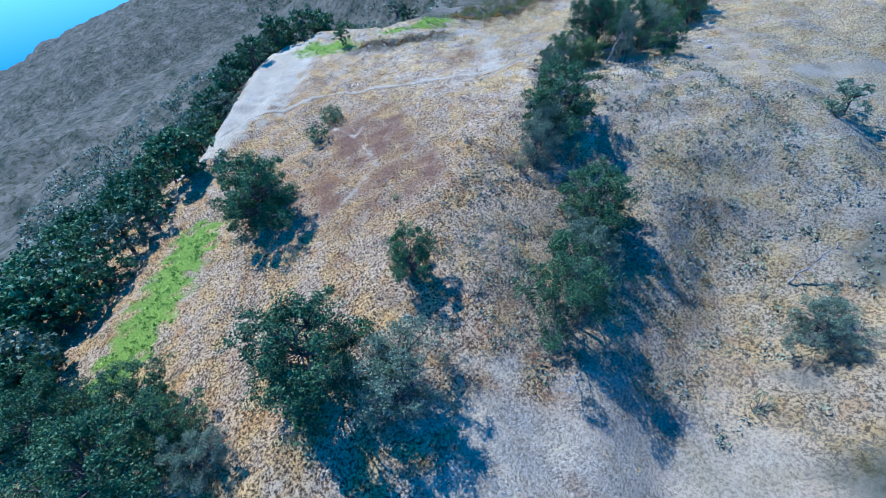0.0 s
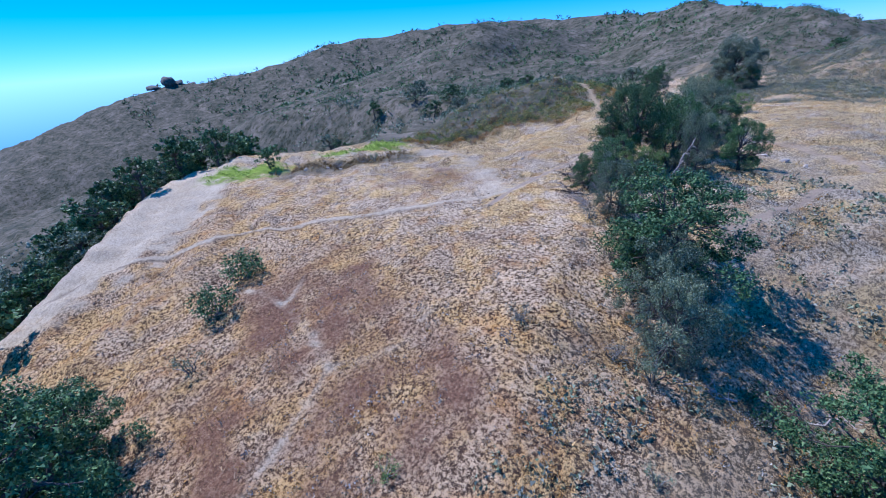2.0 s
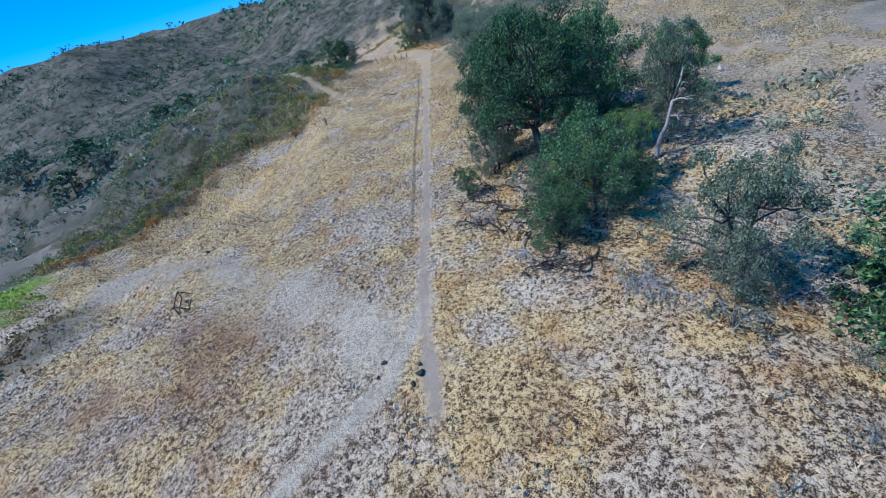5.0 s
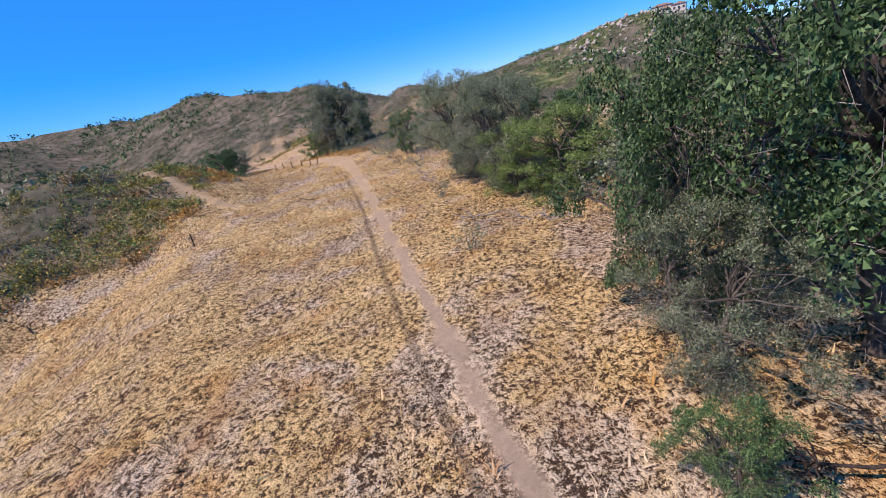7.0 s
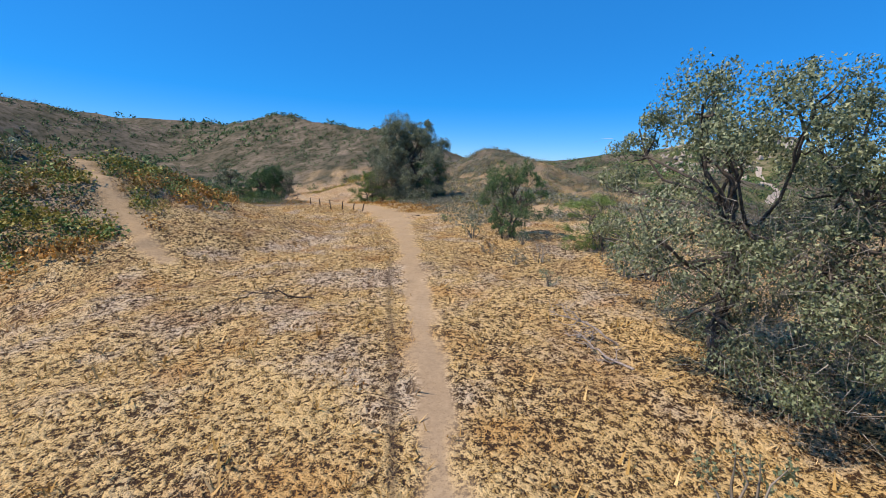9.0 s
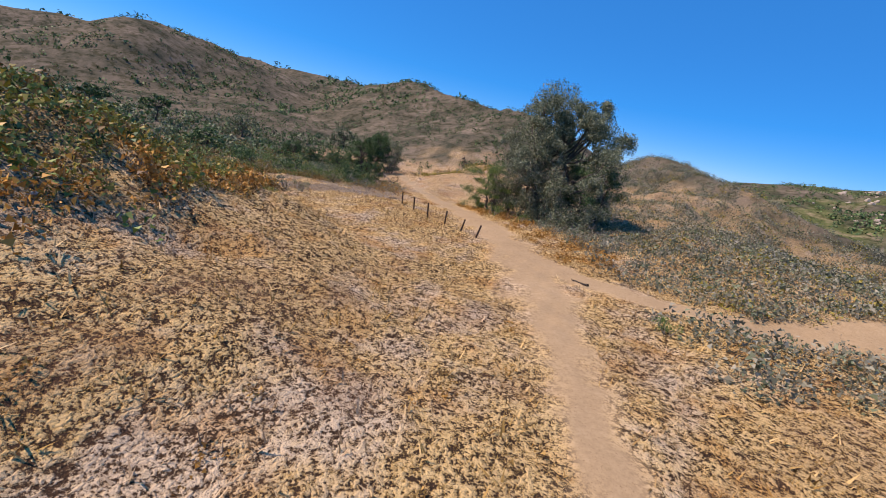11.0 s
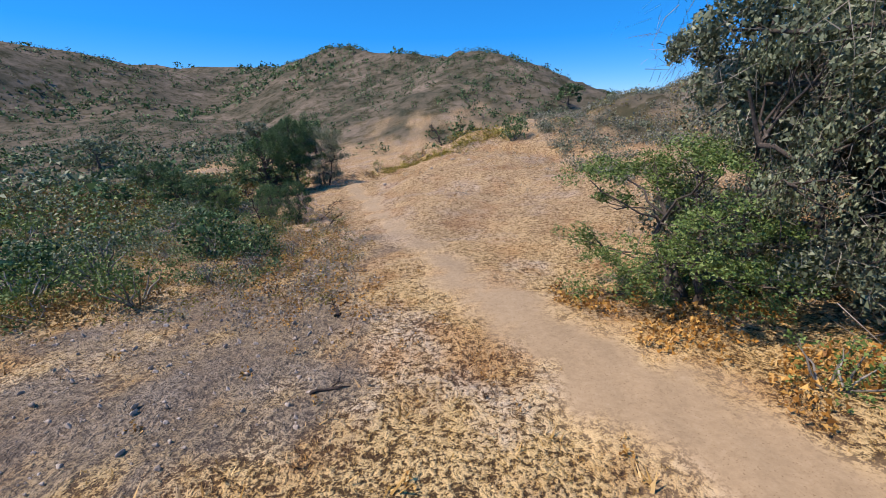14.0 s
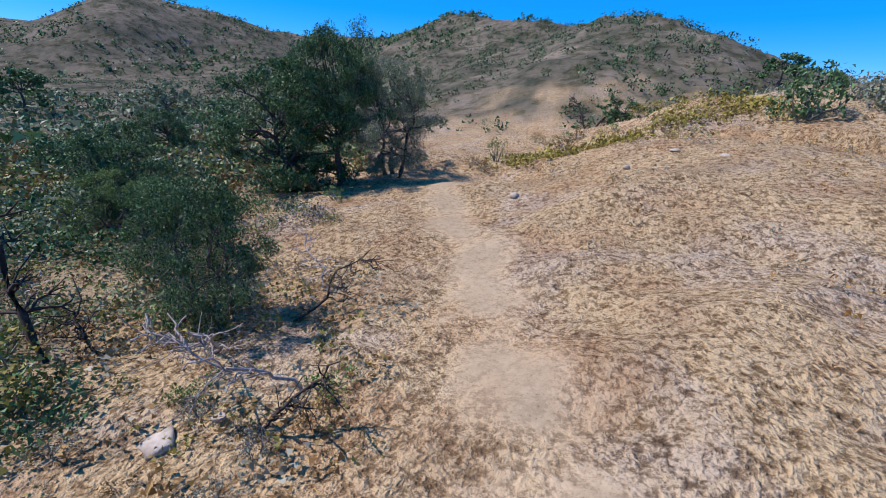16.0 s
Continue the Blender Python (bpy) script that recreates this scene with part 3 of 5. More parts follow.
def shrub(seed, h, w, leaves, leaf=.05, clumps=24, per=19, stems=7):
    """A shrub: Empty at its base > stems, foliage."""
    rng = np.random.default_rng(seed)
    root = new("shrub")
    pieces, centres, sizes = [], [], []
    for k in range(stems):
        a, r = rng.uniform(0, 2 * np.pi), w / 2 * rng.uniform(.2, 1)
        tip = np.array([np.cos(a) * r, np.sin(a) * r, h * rng.uniform(.45, 1)])
        pieces.append(tube(crooked(rng, (0, 0, -.15), tip, 5, .06 * h), np.linspace(.04 * h ** .5, .008, 5), 4))
        centres.append(tip)
        sizes.append(w * rng.uniform(.1, .2))
    while len(centres) < clumps:
        a, r, f = rng.uniform(0, 2 * np.pi), w / 2 * rng.uniform(0, 1) ** .5, rng.uniform(.1, .9)
        r *= np.sqrt(1 - .7 * f * f)
        centres.append(np.array([np.cos(a) * r, np.sin(a) * r, h * f]))
        sizes.append(w * rng.uniform(.08, .17))
    part("woody_base", mesh_from("woody_base", *joined(pieces), mats=[TWIG]), root)
    v, q = leaf_cards(rng, np.array(centres), np.array(sizes), leaf, per)
    v[:, 2] = np.maximum(v[:, 2], .02)
    part("foliage", mesh_from("foliage", v, tris=q, mats=[leaves]), root)
    return root


def remove(root):
    for o in (*root.children_recursive, root):
        bpy.data.objects.remove(o)


def set_plant(kind, x, y, h, w, h0, w0, rng, label, category, group):
    m = Matrix.Translation((x, y, ground_at(x, y) - .08)) @ Matrix.Rotation(rng.uniform(0, 6.28), 4, "Z") @ Matrix.Diagonal((w / w0, w / w0, h / h0, 1))
    return tagged(copy_thing(kind, m), label, category, group)


rng = random.Random(7)
OAKS = [oak(1, 8, 9, lobes=44, tufts=10, per=62, leaf=.085, low=.14, small=.95), oak(2, 8, 9, low=.06, lobes=56, tufts=10, stems=2, per=54, leaf=.088, small=.9), oak(3, 8, 9, low=.40, lobes=46, tufts=10, lace=2200, per=110, leaf=.056, small=.9),
        oak(4, 8, 9, low=.08, lobes=40, tufts=10, lace=3600, stems=3, per=72, leaf=.072), oak(5, 8, 9, leaves=OLIVE, lobes=40, tufts=10, low=.06, lace=4600, stems=2, per=62, leaf=.072), oak(6, 8, 9, leaves=OLIVE, low=.2, lace=1600, lobes=28, tufts=10, per=70, stems=2, leaf=.068),
        oak(7, 8, 9, leaves=OAK_GREY, leaf=.056, lobes=74, tufts=12, per=150, low=.05, lace=9000, stems=3, trunk_r=.34, small=.92, lace_len=.06),
        oak(8, 8, 9, leaves=LEAF_LIGHT, low=.03, lobes=38, tufts=10, per=90, stems=3, leaf=.06, lace=900), oak(4, 8, 9, leaves=OLIVE, low=.06, lobes=50, tufts=10, lace=7500, stems=3, per=120, leaf=.046, small=.88)]
OAK_WORDS = ("dense dark green evergreen oak on the dry ridge", "broad dark oak with foliage down to the ground", "evergreen oak with open limbs and a high crown",
             "dark oak with bare grey twigs hanging below", "dusty olive oak thick with grey dead twigs", "thin olive-grey tree with open crown", "tall olive-grey oak with two-peaked crown and hanging twigs", "low bright green leafy tree at the oak's foot", "dusty olive oak with many hanging grey twigs")
# base x, y, height, width, model
TREES = [(14, -58.6, 10.0, 8.4, 2), (12.2, -55.4, 7.8, 5.0, 3), (14.6, -66.2, 5.4, 6.0, 3), (24.5, -56, 5.4, 5.0, 0), (18.2, -57.6, 8.4, 7.4, 3), (20.9, -61.2, 7.0, 4.2, 5), (14.8, -63.2, 3.6, 4.8, 7), (12.9, -62.2, 2.5, 3.0, 8), (16.9, -64.4, 4.2, 4.6, 7), (10.9, -57.4, 4.4, 4.2, 8), (8.7, -59.6, 2.1, 1.9, 3), (23.5, -79, 8.4, 11, 1), (25.8, -86.5, 6.8, 5.6, 4),
         (24.2, -83, 6.2, 6.5, 4), (35.8, -88.5, 7.8, 9.4, 1), (38.4, -94, 6.8, 8, 4), (41, -99.5, 9.2, 9.8, 3), (28, -107.6, 6.2, 5.6, 0), (4.2, -114.4, 10.4, 11.5, 1), (-1, -112.5, 6.5, 8, 1), (15, -142, 8, 9, 1), (21.5, -139.5, 7, 7, 1), (8, -145, 8, 9, 1), (31, -120.5, 10, 12, 1),
         (36.5, -115.5, 8.5, 10, 4), (26, -137, 9.5, 12, 0), (18.4, -134.4, 6.4, 7.4, 1), (24.4, -132.6, 5.6, 6.6, 0), (29.4, -131.4, 5.2, 5.8, 4), (57, -86, 5, 7, 4), (12.4, -67.3, 3.2, 3.8, 3), (17.2, -73, 5.8, 4.8, 4), (17.5, -53, 8.2, 9.0, 4), (18.8, -49.2, 5.4, 6.4, 8),
         (15.4, -37.2, 7.4, 6.8, 8), (14.8, -32, 7.8, 8, 8), (17.5, -42.6, 5.0, 7.0, 7), (15.6, -40.4, 4.6, 5.4, 7), (20, -40, 5.4, 6, 0), (17.8, -34.6, 6.6, 7.0, 8), 
         (15.4, -12.4, 5.4, 4.6, 3), (19.2, -18, 3.4, 4.6, 7), (-18.2, 47.4, 2.2, 2.6, 7), (11.4, 26, 12.8, 13.2, 6), (15, 24.5, 7, 7, 3), (6.0, 27.4, 5.0, 7.2, 7),
         (-17, 55.6, 6.2, 6.4, 0), (-14.9, 56.4, 7.2, 5.0, 2), (-12.9, 58.2, 5.8, 6.0, 8), (-35, 66, 3.8, 5, 0), (-19.6, 48.8, 3.2, 3.6, 0), (-26, 55, 3.4, 4, 1), (8.4, 27.2, 8.6, 6.0, 5), (-11.2, 43.6, 3.0, 2.4, 3), (-13.6, 45, 2.6, 2.2, 3)]
for x, y, h, w, k in TREES:
    set_plant(OAKS[k], x, y, h, w, 8, 9, random.Random(round(31 * x + 57 * y)), OAK_WORDS[k], "tree", "oaks along the ridge")
for o in OAKS:
    remove(o)

# wooded canyon below the near end of the ridge
CANYON = [oak(21, 8, 9, leaf=.30, lobes=24, tufts=5, per=14, lace=0, fine=False), oak(22, 8, 9, leaf=.30, lobes=26, tufts=5, per=14, low=.12, lace=0, fine=False),
          oak(23, 8, 9, leaf=.28, lobes=24, tufts=5, per=14, leaves=OLIVE, lace=0, fine=False)]
count = 0
while count < 190:
    y = rng.uniform(-170, -58)
    edge = spine(np.array([y]))[0][0] - (44 + 24 * float(smooth(-118, -84, np.array([y]))[0]))
    x = edge - abs(rng.gauss(0, 30)) if y > -122 else rng.uniform(edge - 60, 12)
    around_x, around_y = x + np.array([0, 5, -5, 0, 0, 4, 4]), y + np.array([0, 0, 0, 5, -5, 4, -4])
    if bare_mask(around_x[:1], around_y[:1])[0] > .3 or lime_mask(around_x, around_y).max() > .2:
        continue
    h = rng.uniform(5, 9)
    set_plant(CANYON[rng.choice((0, 0, 1, 1, 2))], x, y, h, h * rng.uniform(1.0, 1.35), 8, 9, rng, "dark green oak crowded into the canyon below the ridge", "tree", "canyon oaks")
    count += 1
# trees beyond the field and on the far slopes
for x, y, h, w in [(-55, 20, 6, 7), (-60, 40, 7, 8), (-70, 0, 7, 8), (-28, 104, 6, 8), (-40, 110, 6, 9), (4, 98, 4.5, 6.5), (-90, 40, 7, 9), 
                   (52, 20, 5, 6), (60, -20, 5, 7), (48, -60, 4, 5), (-85, 90, 7, 9), (-64, 96, 6, 8), (30, 120, 5, 8), (-177, 31, 9, 11), (-149, 43, 9, 11), (-126, 51, 8, 10), (-100, 48, 9, 12), (-104, 40, 7, 9), (-85, 71, 7, 10), (-67, 41, 6, 8), (-132, 62, 8, 10), (-160, 26, 8, 10), (-43, -74, 3.8, 4.4), (-62, -52, 5, 6), (-44, 52, 4.2, 6.5), (-33, 57, 2.6, 3.6), (0, -147, 8, 10), (-5, -141, 7, 9), (-9, -135, 7, 8.5), (-14, -131, 7, 8), (-10, -148, 8, 10), (-18, -141, 7, 9)]:
    set_plant(CANYON[rng.choice((0, 1, 2))], x, y, h, w, 8, 9, rng, "dark tree standing alone on the scrubby slope", "tree", "scattered hillside trees")
for o in CANYON:
    remove(o)

SHRUBS = [shrub(11, 1.6, 2.2, LEAF, leaf=.075, clumps=58), shrub(12, 1.2, 1.8, LEAF_GREY), shrub(13, 1.0, 1.6, LEAF_LIGHT), shrub(14, 1.5, 2.0, OLIVE), shrub(15, 1.1, 1.9, RUST), shrub(16, 1.1, 1.8, TWIG, leaf=.035), shrub(17, 1.1, 1.9, MUSTARD)]
SHRUB_WORDS = ("dark green leafy shrub in dry grass", "pale grey sagebrush on the dry slope", "bright green leafy bush beside the dry grass", "dusty olive shrub on the hillside",
               "rusty brown dried brush on the slope", "bare grey thicket of dead twigs", "yellow-green brush on the knoll beside the path")


def bush(x, y, h, w, k):
    set_plant(SHRUBS[k], x, y, h, w, 1.3, 1.9, rng, SHRUB_WORDS[k], "shrub", "shrubs on the slopes")


for x, y, h, w, k in [(-9.9, -95.8, 2.4, 3.6, 0), (-11.2, -94.4, 1.8, 2.6, 3), (-6.9, -100.2, 2.3, 3.4, 0), (-2, -104.5, 1.6, 2.5, 3), (7, 63, 2.2, 2.8, 0), (17, -102, 1.0, 1.8, 2),
                      (12, 13.1, 1.0, 1.6, 1), (14, 12, 1.2, 1.8, 1), (15.5, 14.5, 1.0, 1.8, 1), (7.2, 21, 1.0, 1.6, 4), (8.2, 19.3, 1.2, 1.8, 2), (6, 22.5, 1.3, 2, 2),
                      (-12.6, 29.6, 1.9, 2.6, 2), (-14.8, 31, 1.6, 2.4, 2), (-11, 31.5, 1.2, 1.8, 5), (-9.6, 33, 1.1, 1.7, 5), (-8.8, 35, 1.2, 1.6, 5), (-10.6, 35, 1.5, 2.2, 0), (-16.4, 33, 1.8, 2.6, 3),
                      (-19, 32, 1.7, 2.5, 2), (-13, 36, 2.0, 2.8, 0), (12.7, -2.0, .9, 1.3, 2), (-10.2, 9.5, 1.0, 1.6, 2), (-9.2, 7.6, .9, 1.5, 6), (-11, 12, 1.1, 1.7, 4)]:
    bush(x, y, h, w, k)


def scatter(n, spot, kinds, size):
    for _ in range(n):
        x, y = spot()
        if dirt_mask(np.array([x]), np.array([y]))[0] < .2 and abs(x - spine(np.array([y]))[0][0]) > 2.6 and along(np.array([x]), np.array([y]), KNOLL)[0] > 1.7:
            s = rng.uniform(*size)
            bush(x, y, s * rng.uniform(.5, .8), s, rng.choice(kinds))


# grey and olive brush on the right slope near the start
scatter(28, lambda: (rng.uniform(22, 58), rng.uniform(-105, -62)), (1, 3, 3, 5, 4), (1.0, 2.4))
# grey thicket round the oaks
scatter(22, lambda: (rng.gauss(17, 3.5), rng.uniform(-92, -52)), (1, 5, 5), (1.0, 2.2))
scatter(24, lambda: (rng.gauss(15, 2.5), rng.uniform(-50, -5)), (1, 5, 4, 3), (.9, 1.9))
# brush on the knoll beside the trail
scatter(22, lambda: (rng.gauss(-18, 6), rng.gauss(-2, 8)), (4, 6, 6, 3, 2), (1.0, 2.4))
# left bank of the wide trail
scatter(30, lambda: (rng.gauss(-21, 6), rng.uniform(36, 54)), (3, 2, 4, 6, 6, 2), (.9, 1.9))
scatter(12, lambda: (rng.gauss(-13, 1.0), rng.uniform(36, 45)), (2, 4, 1, 5), (.6, 1.4))
scatter(22, lambda: (rng.uniform(-17, -9), rng.uniform(1, 19)), (2, 4, 6, 3), (.8, 1.9))
scatter(18, lambda: (rng.uniform(-11.5, -7.6), rng.uniform(39.5, 44)), (1, 4, 6, 5, 2), (.35, .85))
scatter(16, lambda: (spine(np.array([0.]))[0][0] + rng.uniform(-21, -14.5), rng.uniform(-14, 9)), (4, 6, 6, 4), (.5, 1.2))
scatter(14, lambda: (lambda k: (-36 + 12 * k + rng.gauss(0, 1.6), -73 + 13 * k + rng.gauss(0, 1.6)))(rng.random()), (3, 4, 5, 5), (1.4, 2.6))
scatter(18, lambda: (rng.uniform(-14, -5), rng.uniform(30, 42)), (1, 4, 5, 6), (.35, .9))
for x, y, h, w, k in [(-8.4, 60.6, .8, 1.5, 4), (-9.2, 61.2, .6, 1.2, 4), (-8, 62.4, 1.8, 1.2, 2), (-7, 61.6, .9, 1.6, 6), (13, 64, 1.6, 2.2, 2)]:
    bush(x, y, h, w, k)
# right slope past the posts
scatter(18, lambda: (rng.uniform(12, 34), rng.uniform(0, 66)), (1, 1, 5, 3, 4), (.8, 1.9))
scatter(14, lambda: (rng.uniform(-8, 4), rng.uniform(60, 72)), (2, 4, 6, 6), (.8, 1.8))
scatter(44, lambda: (lambda y: (-10.5 - .75 * (y - 10) - abs(rng.gauss(0, 5)), y))(rng.uniform(7, 29)), (2, 6, 6, 2), (.9, 2.2))
for x, y, h, w, k in [(-17, 30.2, 2.0, 3.0, 2), (-21, 35.5, 1.8, 2.8, 3), (-19.5, 33, 1.8, 2.6, 0), (-24, 37, 2, 3, 2), (-16, 32.5, 1.6, 2.4, 2), (-23, 32, 1.6, 2.6, 6), (-26, 30.5, 1.6, 2.6, 2), (-20.8, 28.9, 1.4, 2.2, 4),
                      (-27, 35, 1.8, 2.8, 0), (-15.2, 28.6, 1.2, 2.0, 6), (-30, 39, 1.9, 3, 0), (-33, 43, 2, 3, 3), (-28, 42, 1.8, 2.8, 2)]:
    bush(x, y, h, w, k)
for o in SHRUBS:
    remove(o)


# ---- what nobody could count: dry grass, weeds, far brush ----
def grass_tufts(nrng, x, y, size, blades):
    """Matted tufts: each a dome of leaning blades with a tone of its own."""
    n = len(x)
    z = height(x, y) + relief(x, y)
    base = np.repeat(np.stack([x, y, z - .01], -1), blades, 0)
    a = nrng.uniform(0, 2 * np.pi, n * blades)
    tilt = nrng.uniform(.2, 1.3, n * blades)
    d = np.stack([np.cos(a) * np.cos(tilt), np.sin(a) * np.cos(tilt), np.sin(tilt)], -1)
    s = np.stack([-np.sin(a), np.cos(a), 0 * a], -1)
    k = np.repeat(size, blades)[:, None]
    base = base + d * np.array([1, 1, 0]) * k * nrng.uniform(-.5, .5, (n * blades, 1)) + s * k * nrng.normal(0, .35, (n * blades, 1))
    k = k * nrng.uniform(.6, 1.3, (n * blades, 1))
    v = np.stack([base - s * k * .08, base + s * k * .08, base + d * k], 1).reshape(-1, 3)
    tone = np.clip(.6 * np.repeat(nrng.random(n), blades) + .5 * nrng.random(n * blades), 0, 1)
    return v, np.arange(3 * n * blades).reshape(-1, 3), np.repeat(tone, 3)


nrng = np.random.default_rng(5)


def grass_field(name, n, spread, size, blades, label):
    y = nrng.uniform(-130, 75, n)
    x = spine(y)[0] + spread(n)
    keep = (dirt_mask(x, y) < .35 + .3 * nrng.random(n)) & (gravel_mask(x, y) < .3 + .4 * nrng.random(n)) & (bare_mask(x, y) < .25 + .6 * nrng.random(n)) & (scrub_mask(x, y) < .6) & (lime_mask(x, y) < .5) & (nrng.random(n) > .5 * smooth(27, 38, y))
    x, y = x[keep], y[keep]
    v, t, tone = grass_tufts(nrng, x, y, size * nrng.uniform(.6, 1.5, len(x)) * (1 - .55 * smooth(18, 34, y)), blades)
    me = mesh_from(name, v, tris=t, mats=[GRASS])
    me.attributes.new("tone", "FLOAT", "POINT").data.foreach_set("value", tone.astype(np.float32))
    return tagged(new(name, me), label, "grass", kind="stuff")


grass_field("dry_grass", 120000, lambda n: nrng.normal(0, 8, n), .09, 4, "dry golden and grey grass matted on the ridge")
grass_field("dry_grass_slope", 25000, lambda n: nrng.uniform(-45, 40, n), .26, 5, "dry grass on the outer slopes of the ridge")


def clumps_on(name, x, y, size, mat, label, per=9, leaf=.5):
    z = height(x, y) + relief(x, y)
    c = np.stack([x, y, z + size * .3], -1)
    v, q = leaf_cards(nrng, c, size, 1.0, per)
    k = np.repeat(size, per * 3)[:, None]
    mid = np.repeat(v.reshape(-1, 3, 3).mean(1), 3, 0)
    v = mid + (v - mid) * k * leaf
    return tagged(new(name, mesh_from(name, v, tris=q, mats=[mat])), label, "brush", kind="stuff")


n = 30000
r, b = 85 + 330 * nrng.random(n) ** .8, np.radians(nrng.uniform(-75, 80, n))
x, y = -np.sin(b) * r, np.cos(b) * r
keep = (waves(x, y, 60, 41, 3) > nrng.normal(0, .6, n)) & (r < 400) & (nrng.random(n) < 1 - .35 * smooth(.6, .9, b))
close = keep & (r < 225)
keep &= ~close
clumps_on("hill_foot_brush", x[close], y[close], nrng.uniform(.4, 1.6, close.sum()), LEAF, "dark green chaparral dotted over the lower hillside", per=34, leaf=.19)
clumps_on("hillside_brush", x[keep], y[keep], nrng.uniform(.7, 2.4, keep.sum()) * (1 - .4 * smooth(200, 390, r[keep])), LEAF, "dark chaparral dotted over the far hillsides", per=11, leaf=.36)
n = 5200
r, b = nrng.uniform(380, 880, n), np.radians(nrng.uniform(18, 84, n))
x, y = -np.sin(b) * r, np.cos(b) * r
keep = waves(x, y, 110, 42, 3) > nrng.normal(-.1, .6, n)
clumps_on("far_ridge_brush", x[keep], y[keep], nrng.uniform(1.6, 4.6, keep.sum()), LEAF, "dark green chaparral dotted over the farthest ridge", per=9, leaf=.4)
n = 1300
x, y = nrng.uniform(-135, -36, n), nrng.uniform(52, 125, n)
keep = (waves(x, y, 26, 67, 3) > -.45) & (nrng.random(n) < smooth(30, 52, -x) * (1 - .7 * smooth(95, 125, y)))
for name, mat, words, pick in (("hollow_brush", LEAF, "dark green chaparral filling the hollow beyond the bank", 0), ("hollow_olive_brush", OLIVE, "olive chaparral filling the hollow beyond the bank", 1)):
    k = keep & (np.arange(n) % 2 == pick)
    clumps_on(name, x[k], y[k], nrng.uniform(.7, 2.0, k.sum()), mat, words, per=16, leaf=.26)
n = 17000
x, y = nrng.uniform(-44, -5, n), nrng.uniform(-42, 24, n)
back = np.interp(y, EDGE[0], EDGE[1]) - x
keep = (scrub_mask(x, y) > .3) & (along(x, y, KNOLL) > .8) & (back > -1.5) & (nrng.random(n) < 1 - .75 * smooth(5, 16, back))
drift, draw = waves(x, y, 6, 73, 3), nrng.random(n)
border = keep & (back < 1.6 + 1.2 * drift) & (draw < .75)
rest = keep & ~border
for name, mat, words, k in (("knoll_border_brush", ORANGE, "orange dried weeds along the foot of the knoll", border & (draw < .5)), ("knoll_dry_brush", RUST, "rusty brush over the knoll", border & (draw >= .5) | rest & (drift > .25) & (draw < .45)),
                            ("knoll_brush", MUSTARD, "yellow-green brush over the knoll", rest & (drift <= .25) & (draw < .55)), ("knoll_green_brush", LEAF_LIGHT, "green brush among dry weeds on the knoll", rest & (drift < .5) & (draw >= .55) & (draw < .78)),
                            ("knoll_dark_brush", LEAF, "dark green brush on the crown of the knoll", rest & (draw >= .86) & (back > 2))):
    clumps_on(name, x[k], y[k], nrng.uniform(.2, .8, k.sum()), mat, words, per=32, leaf=.17)
n = 6000
x, y = nrng.uniform(-220, -10, n), nrng.uniform(-170, 60, n)
keep = (lime_mask(x, y) < .05) & ((scrub_mask(x, y) > .5) | (x < -75)) & ((y < 5) | (x < -38)) & (np.interp(y, EDGE[0], EDGE[1]) - x > 12) & (nrng.random(n) < .7 * (1 - .8 * smooth(0, 60, y)) * (.4 + .6 * smooth(-.5, .5, waves(x, y, 34, 61, 3))))
clumps_on("valley_brush", x[keep], y[keep], nrng.uniform(.5, 1.8, keep.sum()) * (1 + smooth(60, 110, -x[keep])), OLIVE, "olive brush on the steep valley flank", per=18, leaf=.24)
n = 15000
x, y = nrng.uniform(-60, -8, n), nrng.uniform(28, 75, n)
keep = (dirt_mask(x, y) < .15) & (x < spine(y)[0] - 4 - 2.8 * smooth(38, 44, y) + 2 * waves(x, y, 5, 51, 2)) & (y > 32 - .2 * (x + 9) + 2 * waves(x, y, 6, 53, 2)) & (waves(x, y, 7, 52, 3) > -.6)
for name, mat, words, pick in (("bank_brush", LEAF_LIGHT, "low green brush on the bank below the trail", 0), ("bank_olive_brush", OLIVE, "dusty olive brush on the bank below the trail", 1),
                               ("bank_dry_brush", RUST, "rusty dry brush on the bank below the trail", 2)):
    k = keep & (np.arange(n) % 3 == pick)
    near = k & (y < 54) & (x > -24)
    k &= ~near
    clumps_on(name, x[k], y[k], nrng.uniform(.35, 1.0, k.sum()), mat, words, per=26, leaf=.17)
    near &= (x < -13 + 2 * waves(x, y, 4, 74, 2)) | (pick == 2)
    clumps_on("near_" + name, x[near], y[near], nrng.uniform(.15, .5, near.sum()), mat, words, per=40, leaf=.11)
n = 3000
y = nrng.uniform(31, 52, n)
x = -8.7 - .22 * (y - 32) - 15 * nrng.random(n) ** 1.3 + .8 * waves(y, y, 5, 75, 2)
drift = waves(x, y, 5, 76, 3)
x, y, drift = (v[waves(x, y, 3.2, 77, 3) > -.15] for v in (x, y, drift))
for name, mat, words, k in (("slope_green_brush", LEAF, "thick green brush below the trail's edge", drift < -.1), ("slope_dark_brush", OLIVE, "thick olive brush below the trail's edge", (drift >= -.1) & (drift < .45)), ("slope_yellow_brush", MUSTARD, "yellowed brush below the trail's edge", (drift >= .45) & (drift < .8)), ("slope_dead_brush", TWIG, "grey dead brush below the trail's edge", drift >= .8)):
    clumps_on(name, x[k], y[k], nrng.uniform(.2, .55, k.sum()) * (1 + .7 * smooth(14, 20, -x[k])), mat, words, per=44, leaf=.11)
n = 700
k = nrng.random(n)
